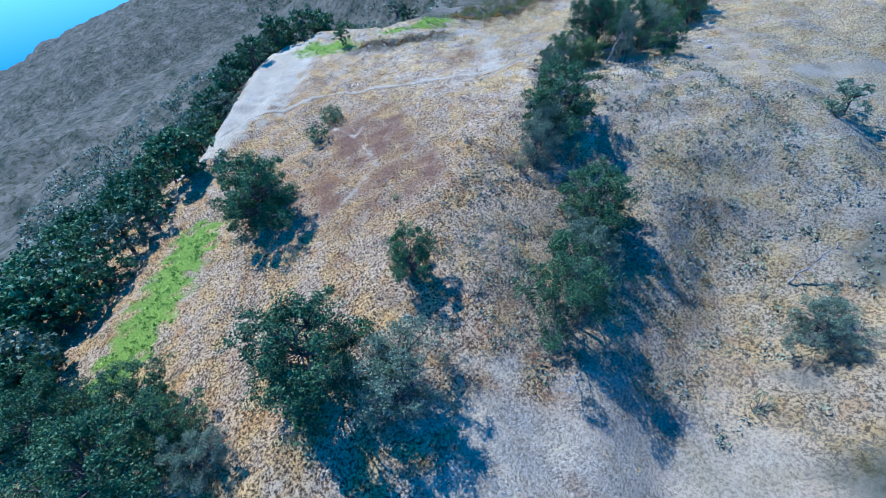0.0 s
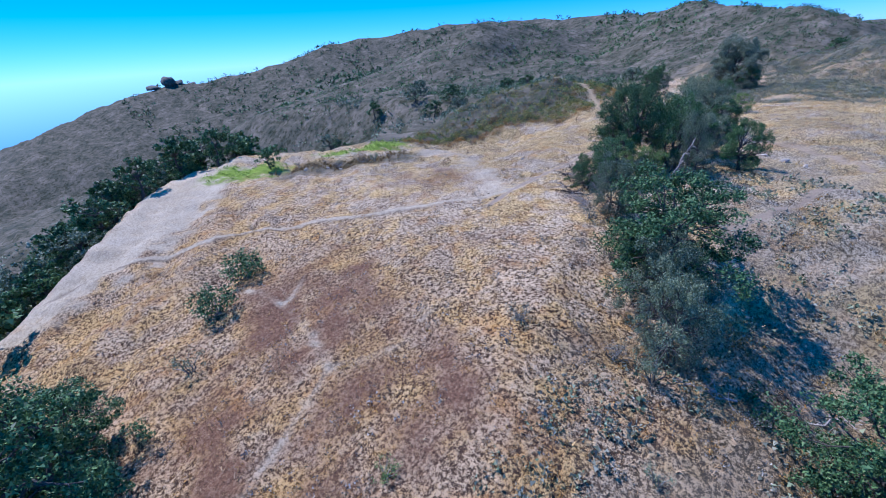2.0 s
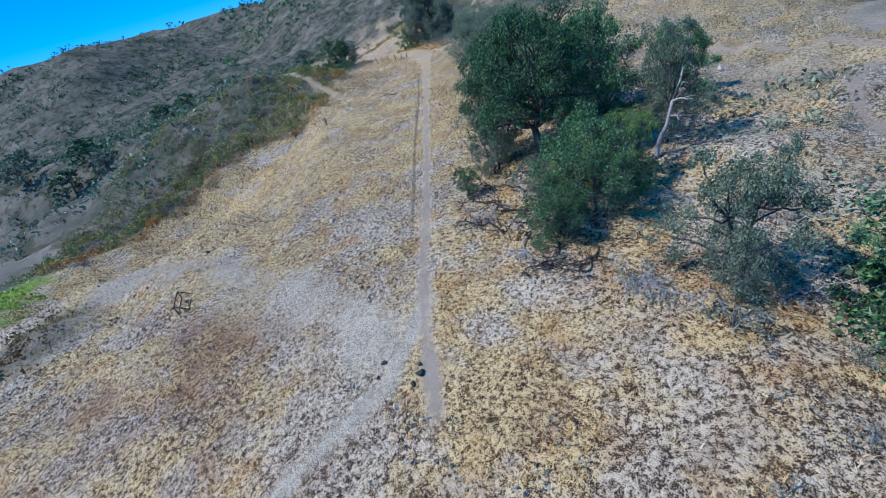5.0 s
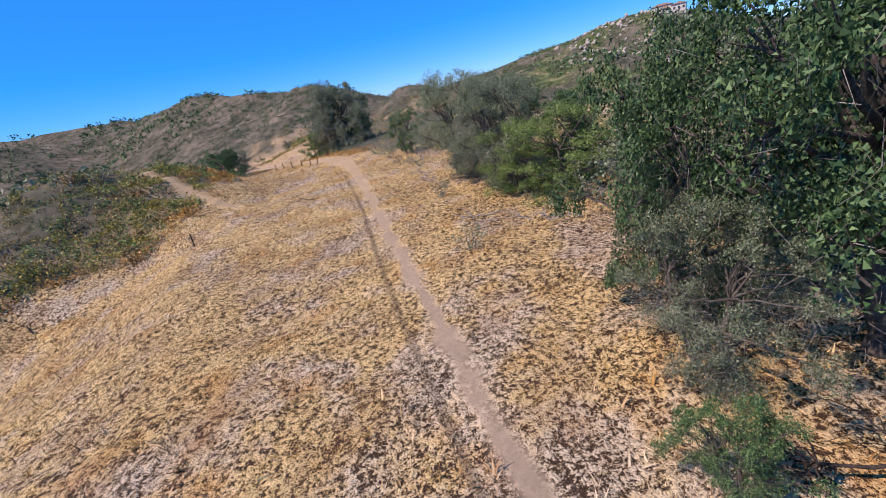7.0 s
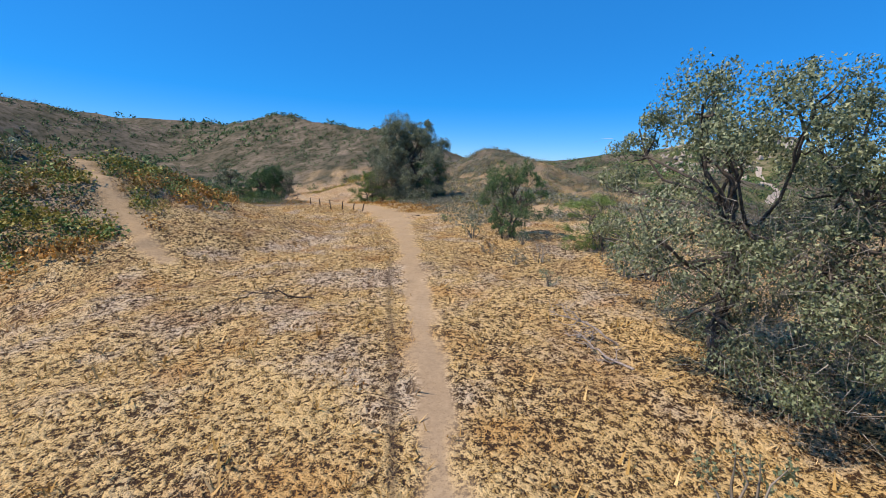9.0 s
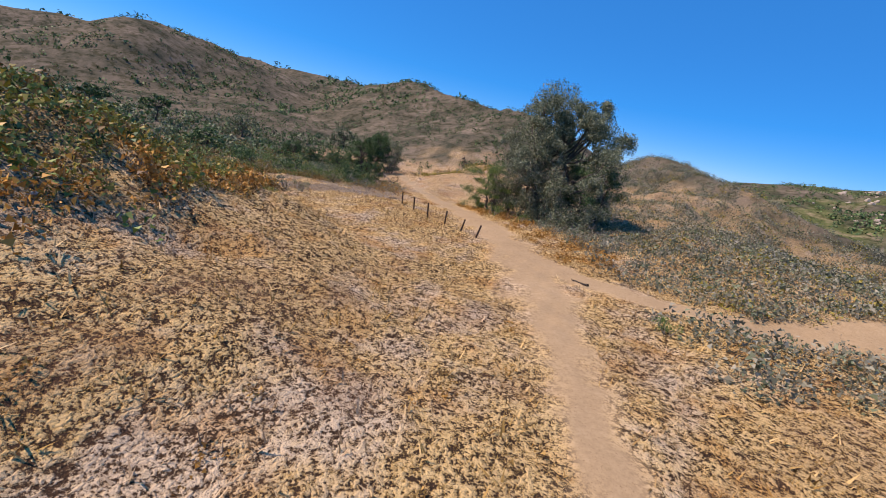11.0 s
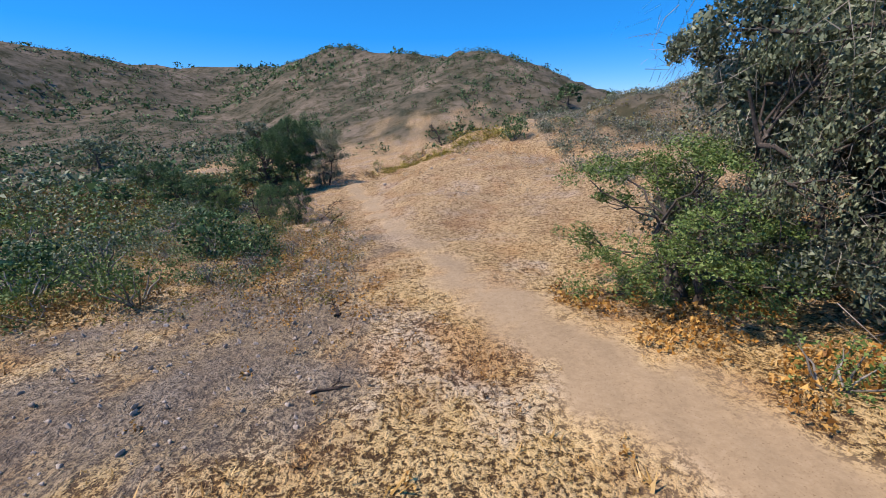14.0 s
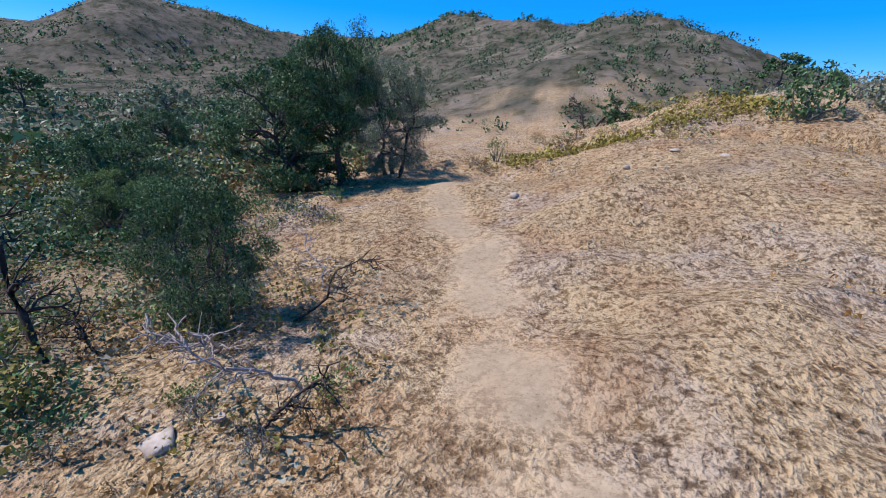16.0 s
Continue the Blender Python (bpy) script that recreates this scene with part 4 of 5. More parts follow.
x, y = -30 + 17 * k + nrng.normal(0, .8, n), 31.4 - 2.2 * np.sin(3.1 * k) + nrng.normal(0, 1.0, n)
for name, mat, words, pick in (("bank_front_brush", LEAF_LIGHT, "fresh green low brush in front of the thicket", 0), ("bank_front_weeds", RUST, "rusty weeds in front of the thicket", 1)):
    k = np.arange(n) % 2 == pick
    clumps_on(name, x[k], y[k] - pick * 1.2, nrng.uniform(.25, .6, k.sum()), mat, words, per=36, leaf=.14)
n = 420
y = nrng.uniform(27, 39, n)
x = spine(y)[0] - 3.2 - 6 * nrng.random(n)
keep = dirt_mask(x, y) < .1
for name, mat, words, pick in (("burnt_tufts", LACE, "dark brown dead tufts at the trail's edge", 0), ("golden_weeds", ORANGE, "golden dry weeds at the trail's edge", 1)):
    k = keep & (np.arange(n) % 2 == pick)
    clumps_on(name, x[k], y[k], nrng.uniform(.15, .38, k.sum()), mat, words, per=30, leaf=.14)
n = 1300
x, y = nrng.uniform(-14, -5, n), nrng.uniform(28, 47, n)
keep = (dirt_mask(x, y) < .2) & (x < spine(y)[0] - 1.6 - 1.5 * nrng.random(n))
for name, mat, words, pick in (("rusty_weeds", RUST, "rusty dry weeds along the trail", 0), ("grey_weeds", LEAF_GREY, "pale grey weeds along the trail", 1), ("mustard_weeds", MUSTARD, "yellowed weeds along the trail", 2)):
    k = keep & (np.arange(n) % 3 == pick)
    clumps_on(name, x[k], y[k], nrng.uniform(.1, .3, k.sum()), mat, words, per=22, leaf=.2)
n = 1350
y = nrng.uniform(6, 29, n)
x = spine(y)[0] + nrng.uniform(1.6, 7, n)
keep = (dirt_mask(x, y) < .25) & (waves(x, y, 3, 58, 3) > -.1)
clumps_on("orange_weeds", x[keep], y[keep], nrng.uniform(.1, .36, keep.sum()), ORANGE, "orange dried weeds beside the wide trail", per=20, leaf=.24)
n = 1500
y = nrng.uniform(-34, 34, n)
x = spine(y)[0] - np.abs(nrng.normal(0, 7, n)) - 1.2
keep = (dirt_mask(x, y) < .2) & (waves(x, y, 2.4, 59, 3) > .55)
clumps_on("orange_tufts", x[keep], y[keep], nrng.uniform(.08, .2, keep.sum()), ORANGE, "orange dried tufts among pale grass", per=18, leaf=.28)
n = 300
k = nrng.random(n)
x, y = -7 + 14 * k + nrng.normal(0, .8, n), 61.6 + 4.4 * k + nrng.normal(0, .9, n)
clumps_on("field_edge_brush", x, y, nrng.uniform(.2, .6, n), MUSTARD, "yellow-green weeds along the edge of the field", per=20, leaf=.22)
n = 420
k = nrng.random(n)
x, y = -36 + 12 * k + nrng.normal(0, 1.8, n), -73 + 13 * k + nrng.normal(0, 1.8, n)
clumps_on("mound_brush", x, y, nrng.uniform(.25, .65, n), RUST, "dark brown brush on a low stony mound", per=14, leaf=.26)
n = 13000
x, y = 10 + 48 * nrng.random(n) ** 1.4, nrng.uniform(-6, 84, n)
keep = (dirt_mask(x, y) < .1) & (x > spine(y)[0] + 4 + 3 * nrng.random(n)) & (waves(x, y, 8, 55, 3) > -.2 - .5 * smooth(11, 14, x) * (1 - smooth(24, 40, y)))
for name, mat, words, pick in (("sage_brush", LEAF_GREY, "grey sage dotted over the dry slope", 0), ("sage_slope_olive", OLIVE, "olive brush among sage on the dry slope", 1)):
    k = keep & (np.arange(n) % 3 // 2 == pick)
    clumps_on(name, x[k], y[k], nrng.uniform(.25, .8, k.sum()), mat, words, per=26, leaf=.15)
n = 6000
x, y = nrng.uniform(17, 54, n), nrng.uniform(2, 76, n)
keep = waves(x, y, 7, 56, 3) > -.3
for name, mat, words, pick in (("bank_sage", LEAF_GREY, "pale grey sage over the bank beside the oak", 0), ("bank_green", OLIVE, "olive green brush over the bank beside the oak", 1), ("bank_straw", MUSTARD, "yellowed brush over the bank beside the oak", 2)):
    k = keep & (np.arange(n) % 4 % 3 == pick)
    clumps_on(name, x[k], y[k], nrng.uniform(.3, .8, k.sum()), mat, words, per=22, leaf=.17)
n = 3000
x, y = nrng.uniform(21, 60, n), nrng.uniform(-108, -58, n)
keep = (waves(x, y, 9, 57, 3) > -.1) & (bare_mask(x, y) < .3)
for name, mat, words, pick in (("slope_sage", LEAF_GREY, "grey sage on the slope below the oaks", 0), ("slope_brush", OLIVE, "olive brush on the slope below the oaks", 1)):
    k = keep & (np.arange(n) % 2 == pick)
    clumps_on(name, x[k], y[k], nrng.uniform(.25, .7, k.sum()), mat, words, per=14, leaf=.26)
n = 9000
x, y = nrng.uniform(-60, 15, n), nrng.uniform(-140, -40, n)
keep = lime_mask(x, y) > .5
clumps_on("lime_weeds", x[keep], y[keep], nrng.uniform(.25, .5, keep.sum()), LIME, "lime green weeds in a damp patch", per=12, leaf=.35)

n = 7500
x, y = nrng.uniform(-34, 44, n), nrng.uniform(-126, -62, n)
keep = (bare_mask(x, y) < .3) & (lime_mask(x, y) < .2) & (dirt_mask(x, y) < .2) & (waves(x, y, 12, 63, 3) + .5 * waves(x, y, 3, 64, 2) > .1 - .012 * (x - 5))
for name, mat, words, pick in (("grey_tufts", TWIG, "grey dried tufts dotted over the ridge's shoulder", 0), ("golden_tufts", ORANGE, "golden dried tufts dotted over the ridge's shoulder", 1), ("brown_tufts", LACE, "dark brown dead tufts dotted over the ridge's shoulder", 2)):
    k = keep & (np.arange(n) % 3 == pick)
    clumps_on(name, x[k], y[k], nrng.uniform(.12, .34, k.sum()), mat, words, per=12, leaf=.26)
n = 1500
x, y = nrng.uniform(-6, 20, n), nrng.uniform(44, 70, n)
keep = (dirt_mask(x, y) < .1) & (x > spine(y)[0] + 3) & (waves(x, y, 5, 65, 3) > .25 - .5 * smooth(52, 66, y))
for name, mat, words, pick in (("field_grey_weeds", LEAF_GREY, "grey weeds dotted over the trampled field", 0), ("field_rusty_weeds", ORANGE, "rusty tufts dotted over the trampled field", 1)):
    k = keep & (np.arange(n) % 2 == pick)
    clumps_on(name, x[k], y[k], nrng.uniform(.08, .24, k.sum()), mat, words, per=16, leaf=.24)

# ---- posts beside the trail ----
WOOD, wn_, wl_, wb_ = material("weathered_post_wood", .9)
wl_.new(ramp(wn_, wl_, tex(wn_, wl_, 12, 5), [(.3, (.03, .02, .015)), (.7, (.10, .065, .045))]), wb_.inputs["Base Color"])


def post(x, y, h, tilt):
    bm = bmesh.new()
    bmesh.ops.create_cube(bm, size=1, matrix=Matrix.Translation((0, 0, (h - .3) / 2)) @ Matrix.Diagonal((.10, .09, h + .3, 1)))
    bmesh.ops.bevel(bm, geom=bm.edges[:], offset=.012, segments=1, affect="EDGES")
    me = bpy.data.meshes.new("trail_post")
    bm.to_mesh(me)
    bm.free()
    me.materials.append(WOOD)
    ob = new("trail_post", me)
    ob.matrix_world = Matrix.Translation((x, y, ground_at(x, y))) @ Matrix.Rotation(tilt, 4, "Y") @ Matrix.Rotation(.4, 4, "Z")
    return tagged(ob, "dark weathered wooden post in dry grass beside the trail", "post", "row of trail posts")


for x, y, h, tilt in [(4.75, 10.1, .95, .2), (3.6, 11.64, .92, .16), (2.22, 13.36, 1.0, .02), (.65, 14.92, 1.22, -.1), (-.9, 17.2, 1.1, -.1), (-2.3, 18.9, 1.05, -.08)]:
    post(x, y, h, tilt)
post(-7.1, -26.2, 1.15, .02)


# ---- rocks, dead wood and other small things ----
STONE, sn_, sl_, sb_ = material("pale_weathered_stone", .95)
sl_.new(ramp(sn_, sl_, tex(sn_, sl_, 3, 6, .7), [(.3, (.20, .165, .13)), (.5, (.40, .34, .27)), (.75, (.58, .52, .44))]), sb_.inputs["Base Color"])
bumped(sn_, sl_, sb_, tex(sn_, sl_, 8, 5), .6, .05)
CHAR, cn_, cl_, cb_ = material("dark_dead_wood", .95)
cl_.new(ramp(cn_, cl_, tex(cn_, cl_, 14, 5), [(.3, (.02, .016, .013)), (.6, (.065, .05, .04)), (.8, (.17, .14, .12))]), cb_.inputs["Base Color"])
BLEACHED, gn_, gl_, gb_ = material("bleached_dead_wood", .9)
gl_.new(ramp(gn_, gl_, tex(gn_, gl_, 14, 5), [(.3, (.16, .13, .105)), (.6, (.40, .35, .31)), (.8, (.60, .56, .51))]), gb_.inputs["Base Color"])


STONE_DARK, dn_, dl_, db_ = material("dark_brush_covered_rock", .95)
dl_.new(ramp(dn_, dl_, tex(dn_, dl_, .3, 6, .7), [(.3, (.035, .04, .03)), (.5, (.10, .095, .075)), (.75, (.2, .18, .15))]), db_.inputs["Base Color"])


def rock_corners(seed, size, flat=.6):
    """Corners and triangles of a blocky stone."""
    r = np.random.default_rng(seed)
    bm = bmesh.new()
    bmesh.ops.create_icosphere(bm, subdivisions=2, radius=1)
    v = np.array([p.co for p in bm.verts])
    t = np.array([[p.index for p in f.verts] for f in bm.faces])
    bm.free()
    for _ in range(11):
        d = r.normal(size=3)
        d /= np.linalg.norm(d)
        cut = r.uniform(.32, .75)
        over = np.maximum(v @ d - cut, 0)
        v = v - over[:, None] * d
    v = v * (1 + .05 * r.normal(size=(len(v), 1))) * np.array([size * r.uniform(.8, 1.2), size * r.uniform(.6, 1), size * flat])
    return v, t


def rock(seed, x, y, size, label, mat=None):
    v, t = rock_corners(seed, size)
    ob = new("rock", mesh_from("rock", v, tris=t, mats=[mat or STONE]))
    ob.matrix_world = Matrix.Translation((x, y, ground_at(x, y) + size * .18)) @ Matrix.Rotation(seed, 4, "Z")
    return tagged(ob, label, "rock", "stones in the grass")


def rocks_on(name, x, y, size, label):
    vs, ts, o = [], [], 0
    models = [rock_corners(300 + i, 1.0, .8) for i in range(5)]
    for i, (px, py, s_) in enumerate(zip(x, y, size)):
        v, t = models[i % 5]
        vs.append(v * s_ + np.array([px, py, ground_at(px, py) + .2 * s_]))
        ts.append(t + o)
        o += len(v)
    return tagged(new(name, mesh_from(name, np.concatenate(vs), tris=np.concatenate(ts), mats=[STONE])), label, "rocks", kind="stuff")


def dead_branch(seed, x, y, length, mat, label, rise=.25, forks=9, thick=.05, turn=0.0, name="dead_branch"):
    """A crooked bare branch lying or standing on the ground, with side twigs."""
    r = np.random.default_rng(seed)
    end = np.array([length, 0, length * rise])
    main = crooked(r, (0, 0, thick), end, 9, .05 * length)
    main[:, 2] = np.maximum(main[:, 2], thick * .6)
    pieces = [tube(main, np.linspace(thick, thick * .25, 9), 6)]
    for _ in range(forks):
        i = r.integers(2, 8)
        d = np.array([r.uniform(.1, .5), r.normal(0, .35), r.normal(.08, .16)]) * length * .55
        way = crooked(r, main[i], main[i] + d, 6, .03 * length)
        way[0] = main[i]
        way[:, 2] = np.maximum(way[:, 2], .02)
        pieces.append(tube(way, np.linspace(thick * .5, .01, 6), 4))
        for _ in range(2):
            e = way[3] + d * r.uniform(.2, .5) + r.normal(0, .12, 3) * length
            e[2] = max(e[2], .02)
            pieces.append(tube(crooked(r, way[3], e, 4, .015 * length), np.linspace(thick * .28, .007, 4), 3))
    ob = new(name, mesh_from(name, *joined(pieces), mats=[mat]))
    ob.matrix_world = Matrix.Translation((x, y, ground_at(x, y) - .02)) @ Matrix.Rotation(turn, 4, "Z")
    return tagged(ob, label, "dead branch", "dead wood on the ground")


# thicket of dead limbs in front of the oaks
for i, (x, y) in enumerate([(9.6, -63.2), (10.4, -64.4), (11, -68.2), (11.6, -65.9), (9.9, -66.6), (8.6, -66), (12.4, -69.4), (10.8, -62), (13.2, -68.6), (12.2, -64.6)]):
    dead_branch(100 + i, x + 1.2, y + .3, rng.uniform(2.0, 3.2), CHAR if i % 4 else BLEACHED, "dark crooked dead limb under the oaks", rise=.2, thick=.065, turn=rng.uniform(2.2, 4.4), forks=12)
for i, (x, y, n_) in enumerate([(31.6, -83.6, 3.6), (29.7, -86.8, 3), (33.5, -80.9, 3.4), (33, -85, 2.6), (16.4, -70.6, 2.4), (18.2, -74.5, 2.2), (34, -104, 3.0), (38, -108, 3.2), (33.5, -112, 3.4), (45, -103, 3), (47.5, -85, 3.2), (21, -75.5, 2.4)]):
    dead_branch(130 + i, x, y, n_, (CHAR, BLEACHED)[i % 2], "bare dead branch fallen on the dry slope", rise=.22, thick=.07, turn=rng.uniform(0, 6.28))
for i, (x, y) in enumerate([(12.2, -42.6), (13.4, -44.8), (15.2, -46.6), (12.6, -31.4), (11.8, -43.4), (14.4, -45.6), (13, -30)]):
    dead_branch(150 + i, x, y, rng.uniform(1.4, 2.4), BLEACHED, "grey bleached branch beside the trees", rise=.35, thick=.04, turn=rng.uniform(2, 5))
dead_branch(161, 3.4, -24, 2.6, CHAR, "dark fallen branch in pale dry grass", rise=.03, thick=.045, turn=2.9, forks=6)
for i, (x, y) in enumerate([(13.2, 19.8), (15, 20.4)]):
    dead_branch(165 + i, x, y, 2.0, BLEACHED, "pale dead branches hanging at the oak's foot", rise=.6, thick=.035, turn=rng.uniform(1, 2.6), forks=12)
for i, (x, y) in enumerate([(-9.8, 44), (-10.4, 42.6), (-12.1, 42.1), (-8.4, 42), (-8.6, 41.2), (-9.6, 45.2)]):
    dead_branch(170 + i, x, y, rng.uniform(1.0, 1.7), (CHAR, BLEACHED)[i % 2], "thin bare branch standing in the weeds", rise=.9, thick=.03, turn=rng.uniform(0, 6.28), forks=12)
dead_branch(180, -4.9, 27.4, 1.2, CHAR, "charred crooked stick lying beside the trail", rise=.05, thick=.07, turn=1.4, forks=2)
dead_branch(181, -4.6, 23.6, .9, CHAR, "short dark stick in the dry grass", rise=.04, thick=.05, turn=.3, forks=2)
dead_branch(182, -10.9, -57.3, .9, CHAR, "short dark stick on the pale slope", rise=.1, thick=.04, turn=5.4, forks=1)
dead_branch(183, 10.7, 2.7, .8, CHAR, "dark fallen log where the trail forks", rise=.02, thick=.09, turn=2.4, forks=1, name="fallen_log")
dead_branch(184, -19.2, -27.3, 1.6, CHAR, "dead leaning stick on the pale slope", rise=.5, thick=.06, turn=2.4, forks=2)
# tall bare snag at the start and a white leaning trunk among the oaks
dead_branch(194, -12.6, 41.6, 1.3, CHAR, "dark bare snag standing in the weeds", rise=2.0, thick=.07, turn=2.6, forks=14, name="dead_tree")
dead_branch(190, 53, -80, 2.2, BLEACHED, "bare grey dead tree standing on the slope", rise=2.6, thick=.12, turn=.6, forks=16, name="dead_tree")
dead_branch(191, 19.4, -63.0, 1.7, BLEACHED, "leaning bleached white dead trunk among oaks", rise=2.7, thick=.15, turn=.3, forks=10, name="dead_tree")
dead_branch(192, -.2, 96.8, 3.0, CHAR, "dark bare tree beyond the field", rise=1.5, thick=.16, turn=2.3, forks=18, name="dead_tree")
dead_branch(193, .6, 97.2, 3.0, CHAR, "dark bare tree beyond the field", rise=1.4, thick=.16, turn=.2, forks=18, name="dead_tree")

for i, (x, y, s_) in enumerate([(-9.6, 40.7, .32), (-9.1, 41.2, .14), (-1.7, -56.8, .38), (-1.2, -56.4, .22), (-2.2, -57.2, .2), (-7.4, -8, .2), (5.4, -15, .12), (26, -48, .5), (28, -50, .7), (30, -52, .45),
                               (-6.2, 53, .25), (-2, 56, .3), (0, 57.5, .28), (1.5, 56.4, .22), (-31, -70, .6), (-29, -69, .5), (-33, -73, .6)]):
    rock(200 + i, x, y, s_, "pale broken stone lying in dry grass")
for i, (x, y, s_) in enumerate([(4.5, -73.3, .24), (4.25, -73.7, .18), (4.6, -72.9, .15), (3.0, -72.2, .2), (2.7, -72.9, .16), (-12.9, -55, .25)]):
    rock(230 + i, x, y, s_, "dark cracked clod at the trail junction", CHAR)

n = 900
x, y = nrng.uniform(-17, -4.4, n), nrng.uniform(18, 33, n)
keep = (gravel_mask(x, y) > .35) & (dirt_mask(x, y) < .2)
rocks_on("gravel_stones", x[keep], y[keep], .03 + .09 * nrng.random(keep.sum()) ** 2.5, "small dark and pale stones scattered on gravel")
# long dark limbs sprawling over the grass below the oaks
for i, (x, y) in enumerate([(9.6, -62), (10.9, -63.8), (11.8, -65.6), (11.2, -68.6), (13, -70.5)]):
    dead_branch(210 + i, x + .8, y + .2, rng.uniform(2.2, 3.0), CHAR, "long black crooked limb sprawling on dry grass", rise=.12, thick=.05, turn=rng.uniform(2.4, 4.6), forks=8)
for i, (x, y) in enumerate([(13.4, -64.2), (15.4, -65.4), (12.6, -63.4), (15.2, -72.6), (16.4, -73.4), (14.6, -71.6)]):
    dead_branch(220 + i, x, y, rng.uniform(1.6, 2.4), BLEACHED, "grey dead branch hanging at the bush's foot", rise=.7, thick=.035, turn=rng.uniform(2.2, 5), forks=16)

# rust-dark metal frame left on the slope
STEEL, tn_, tl_, tb_ = material("rusty_dark_steel", .7)
tl_.new(ramp(tn_, tl_, tex(tn_, tl_, 20, 4), [(.3, (.015, .012, .010)), (.7, (.06, .04, .03))]), tb_.inputs["Base Color"])
frame_root = new("metal_frame")
frame_root.location = (-11.2, -62.4, ground_at(-11.2, -62.4))
frame_root.rotation_euler = (0, 0, .35)
for name, pts in (("rail", [(-.35, -1, .62), (-.35, 1, .62)]), ("rail", [(.35, -1, .1), (.35, 1, .1)]), ("rail", [(-.35, -1, .1), (-.35, 1, .1)]), ("upright", [(-.35, -1, -.15), (-.35, -1, .62)]),
                  ("upright", [(-.35, 1, -.15), (-.35, 1, .62)]), ("cross_bar", [(-.35, -1, .62), (.35, -1, .02)]), ("cross_bar", [(-.35, 1, .62), (.35, 1, .02)])):
    part(name, mesh_from(name, *tube(np.linspace(pts[0], pts[1], 4), [.03] * 4, 6), mats=[STEEL]), frame_root)
tagged(frame_root, "dark rusted metal frame abandoned on the dry slope", "metal frame")

# rocky crown of the far hill, its track and the house on top
n = 170
b, r = np.radians(nrng.normal(-47.5, 3.6, n)), nrng.uniform(235, 400, n)
rocks_on("hill_boulder", -np.sin(b) * r, np.cos(b) * r, nrng.uniform(.8, 2.8, n), "pale boulders on the far rocky hill")


for dx, dy, size, flat in [(0, 0, 17, 1.0), (4, 16, 14, .6), (-4, -18, 15, .5), (2, 36, 14, .45)]:
    v, t = rock_corners(330 + size, size, flat)
    crag = new("crag", mesh_from("crag", v, tris=t, mats=[STONE_DARK]))
    crag.location = (-782 + dx, 158 + dy, ground_at(-782 + dx, 158 + dy) + size * .1)
    tagged(crag, "dark rock crag standing on the far ridge", "rock", "crags on the ridge")


def draped(name, nodes, width, label):
    """A narrow track laid on the slope."""
    p = np.concatenate([np.linspace(a, c, 8, endpoint=False) for a, c in zip(nodes[:-1], nodes[1:])] + [np.array([nodes[-1]])]).astype(float)
    d = np.gradient(p, axis=0)
    s = np.stack([-d[:, 1], d[:, 0]], -1) / np.linalg.norm(d, axis=1)[:, None] * width / 2
    rows_ = []
    for k in (-1, 1):
        e = p + k * s
        rows_.append(np.stack([e[:, 0], e[:, 1], [ground_at(a, c) + .5 for a, c in e]], -1))
    m = len(p)
    q = [[i, i + 1, m + i + 1, m + i] for i in range(m - 1)]
    tagged(new(name, mesh_from(name, np.concatenate(rows_), q, mats=[STONE])), label, "dirt track", kind="structure")


draped("hill_track", [(142, 112), (150, 106), (160, 98), (168, 92), (167, 80), (166, 70)], 3.0, "pale dirt track cut across the far hill")
draped("upper_track", [(190, 128), (210, 140), (232, 176), (246, 190)], 3.0, "pale dirt track near the hill's crown")

PLASTER, pn_, pl_, pb_ = material("cream_plaster", .9)
pl_.new(ramp(pn_, pl_, tex(pn_, pl_, 1.5, 5), [(.3, (.50, .44, .37)), (.7, (.68, .62, .54))]), pb_.inputs["Base Color"])
ROOF, rn_, rl_, rb_ = material("brown_roof_tiles", .9)
rl_.new(ramp(rn_, rl_, tex(rn_, rl_, 2, 4), [(.3, (.16, .09, .06)), (.7, (.30, .18, .12))]), rb_.inputs["Base Color"])
GLASS, ln_, ll_, lb_ = material("dark_window_glass", .1)
lb_.inputs["Base Color"].default_value = (.03, .04, .05, 1)


def box_mesh(name, lo, hi, mat):
    bm = bmesh.new()
    size, mid = Vector(hi) - Vector(lo), (Vector(hi) + Vector(lo)) / 2
    bmesh.ops.create_cube(bm, size=1, matrix=Matrix.Translation(mid) @ Matrix.Diagonal((*size, 1)))
    me = bpy.data.meshes.new(name)
    bm.to_mesh(me)
    bm.free()
    me.materials.append(mat)
    return me


def hip_roof(name, lo, hi, rise, mat):
    (x0, y0, z), (x1, y1, _) = lo, hi
    k = (y1 - y0) / 2
    v = [(x0, y0, z), (x1, y0, z), (x1, y1, z), (x0, y1, z), (x0 + k, y0 + k, z + rise), (x1 - k, y0 + k, z + rise)]
    me = bpy.data.meshes.new(name)
    me.from_pydata(v, [], [(0, 1, 5, 4), (2, 3, 4, 5), (1, 2, 5), (3, 0, 4), (3, 2, 1, 0)])
    me.materials.append(mat)
    return me


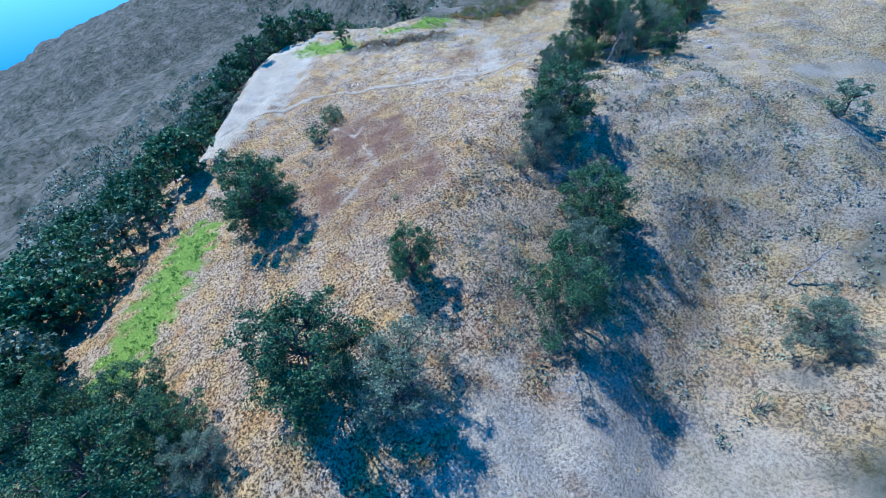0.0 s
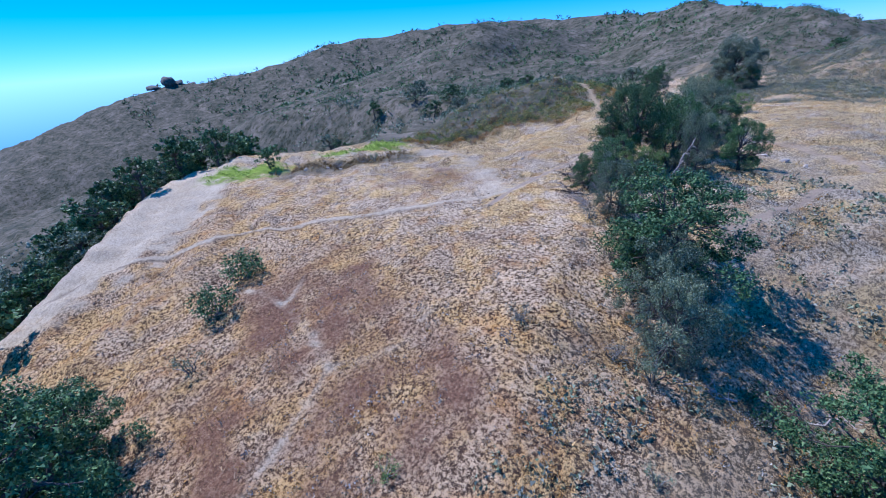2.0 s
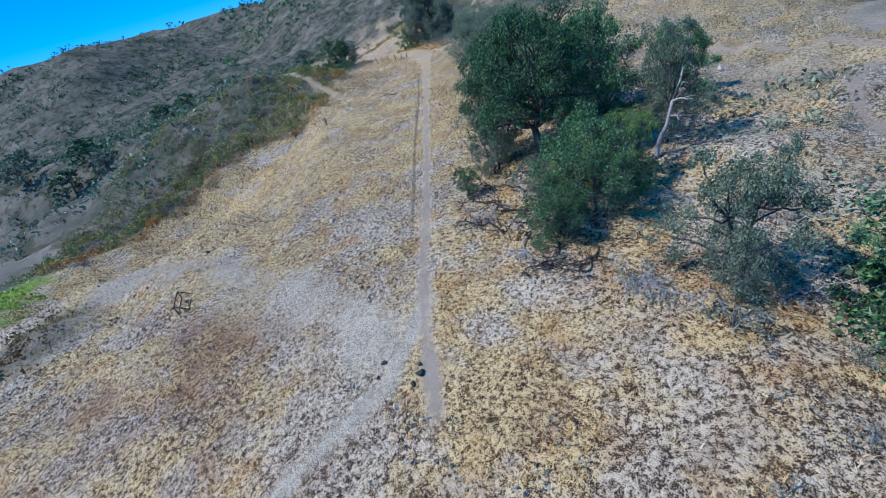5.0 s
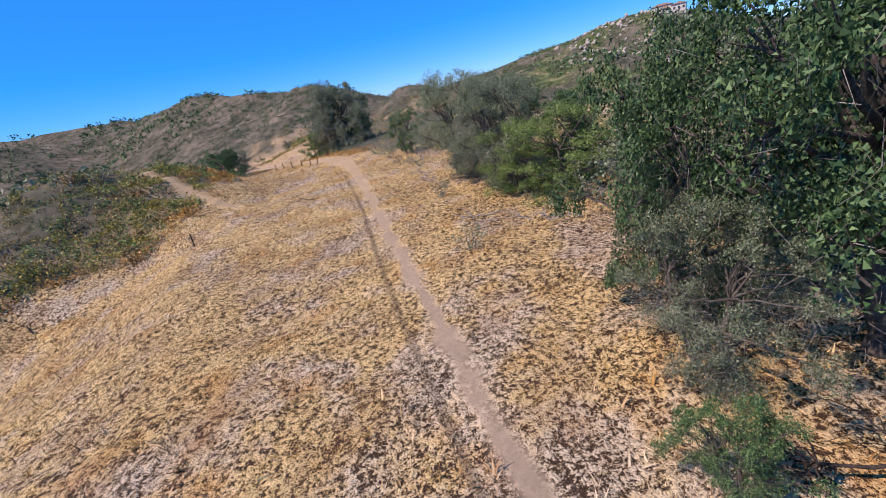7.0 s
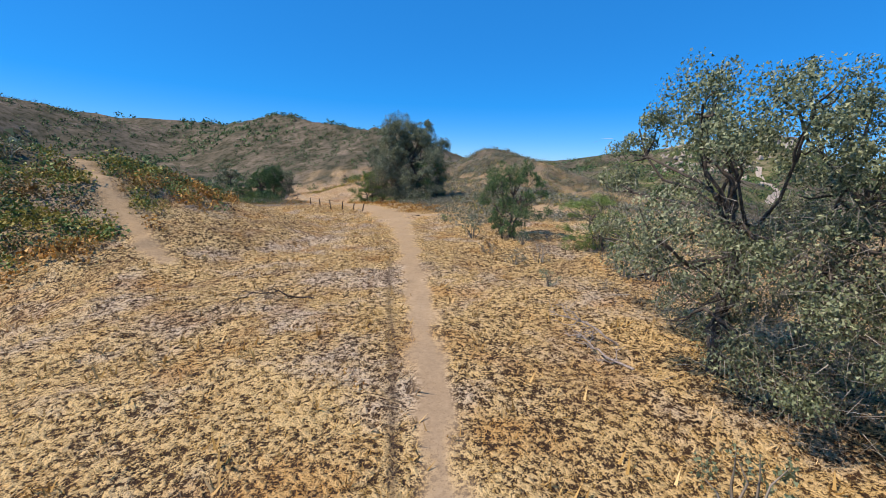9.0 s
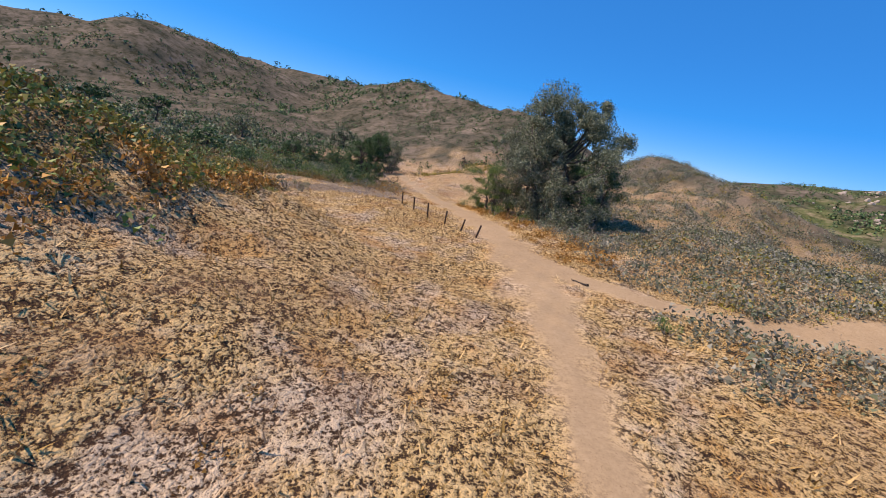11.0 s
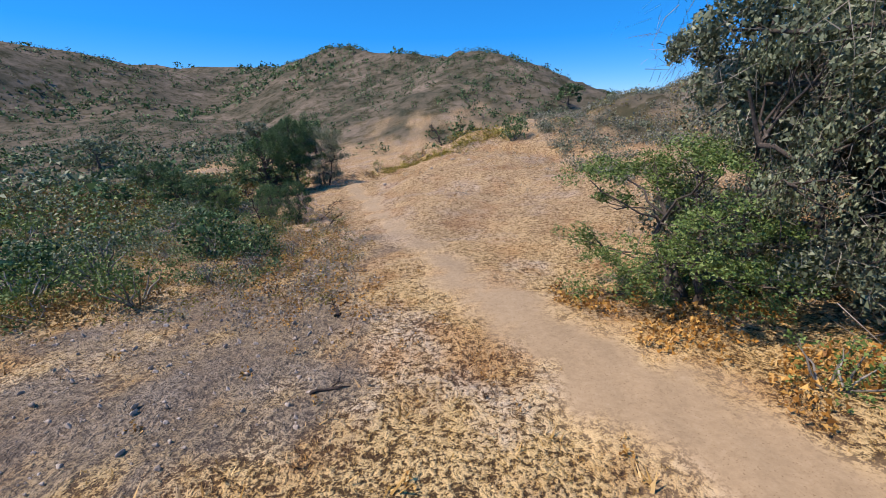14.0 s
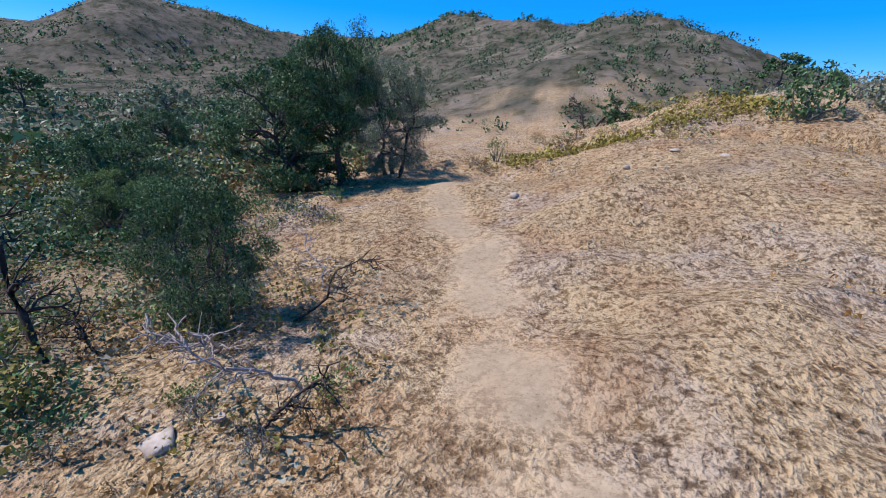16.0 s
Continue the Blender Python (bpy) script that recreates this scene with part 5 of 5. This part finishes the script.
# box truck parked on the pale track across the valley
WHITE, vn_, vl_, vb_ = material("white_car_paint", .35)
vl_.new(ramp(vn_, vl_, tex(vn_, vl_, 3, 4), [(.3, (.66, .66, .65)), (.7, (.78, .78, .77))]), vb_.inputs["Base Color"])
BLUE, bn_, bl_, bb_ = material("slate_blue_panels", .5)
bl_.new(ramp(bn_, bl_, tex(bn_, bl_, 2, 4), [(.3, (.07, .12, .24)), (.7, (.10, .17, .32))]), bb_.inputs["Base Color"])
RUBBER, _, _, qb_ = material("black_rubber", .9)
qb_.inputs["Base Color"].default_value = (.02, .02, .02, 1)


def bevelled(name, lo, hi, mat, r=.08):
    bm = bmesh.new()
    size, mid = Vector(hi) - Vector(lo), (Vector(hi) + Vector(lo)) / 2
    bmesh.ops.create_cube(bm, size=1, matrix=Matrix.Translation(mid) @ Matrix.Diagonal((*size, 1)))
    bmesh.ops.bevel(bm, geom=bm.edges[:], offset=r, segments=2, affect="EDGES")
    me = bpy.data.meshes.new(name)
    bm.to_mesh(me)
    bm.free()
    me.materials.append(mat)
    return me


truck = new("box_truck")
truck.matrix_world = Matrix.Translation((98, -3.2, ground_at(98, -3.2) - .05)) @ Matrix.Rotation(radians(-50), 4, "Z")
part("chassis", bevelled("chassis", (-3.6, -.5, .5), (2.6, .5, .75), RUBBER, .03), truck)
part("cargo_box", bevelled("cargo_box", (-3.8, -1.2, .78), (1.0, 1.2, 3.5), BLUE), truck, "slate blue cargo box")
cab = part("cab", bevelled("cab", (1.06, -1.1, .55), (2.9, 1.1, 2.3), WHITE, .22), truck, "white cab")
part("windscreen", bevelled("windscreen", (2.86, -.85, 1.4), (2.93, .85, 2.05), GLASS, .02), cab)
for side in (-1, 1):
    part("side_window", bevelled("side_window", (1.5, side * 1.1 - .03, 1.4), (2.5, side * 1.1 + .03, 2.0), GLASS, .02), cab)
for wx in (-2.6, 2.0):
    for side in (-1, 1):
        wheel = part("wheel", mesh_from("wheel", *tube(np.linspace((wx, side * .8, .45), (wx, side * 1.12, .45), 3), (.4, .45, .4), 14), mats=[RUBBER]), truck)
tagged(truck, "box truck with white cab and blue box on dirt track", "truck")

house = new("house")
house.location = (291, 222, ground_at(291, 222) - .5)
house.rotation_euler = (0, 0, radians(-52))
for i, (x0, x1, y0, y1, h) in enumerate([(-11, 3, -4, 4, 5.6), (3, 12, -5, 3, 4.2), (-4, 1, -6.5, -4.02, 3.2)]):
    wall = part("wall", box_mesh("wall", (x0, y0, -3), (x1, y1, h), PLASTER), house)
    part("roof", hip_roof("roof", (x0 - .6, y0 - .6, h + .01), (x1 + .6, y1 + .6, h), 1.7, ROOF), house)
    for j in range(int((x1 - x0) // 3)):
        part("window", box_mesh("window", (x0 + 1 + 3 * j, y0 - .05, 1), (x0 + 2.4 + 3 * j, y0 + .05, 2.6), GLASS), house)
tagged(house, "cream hillside house with low brown hipped roofs", "house")
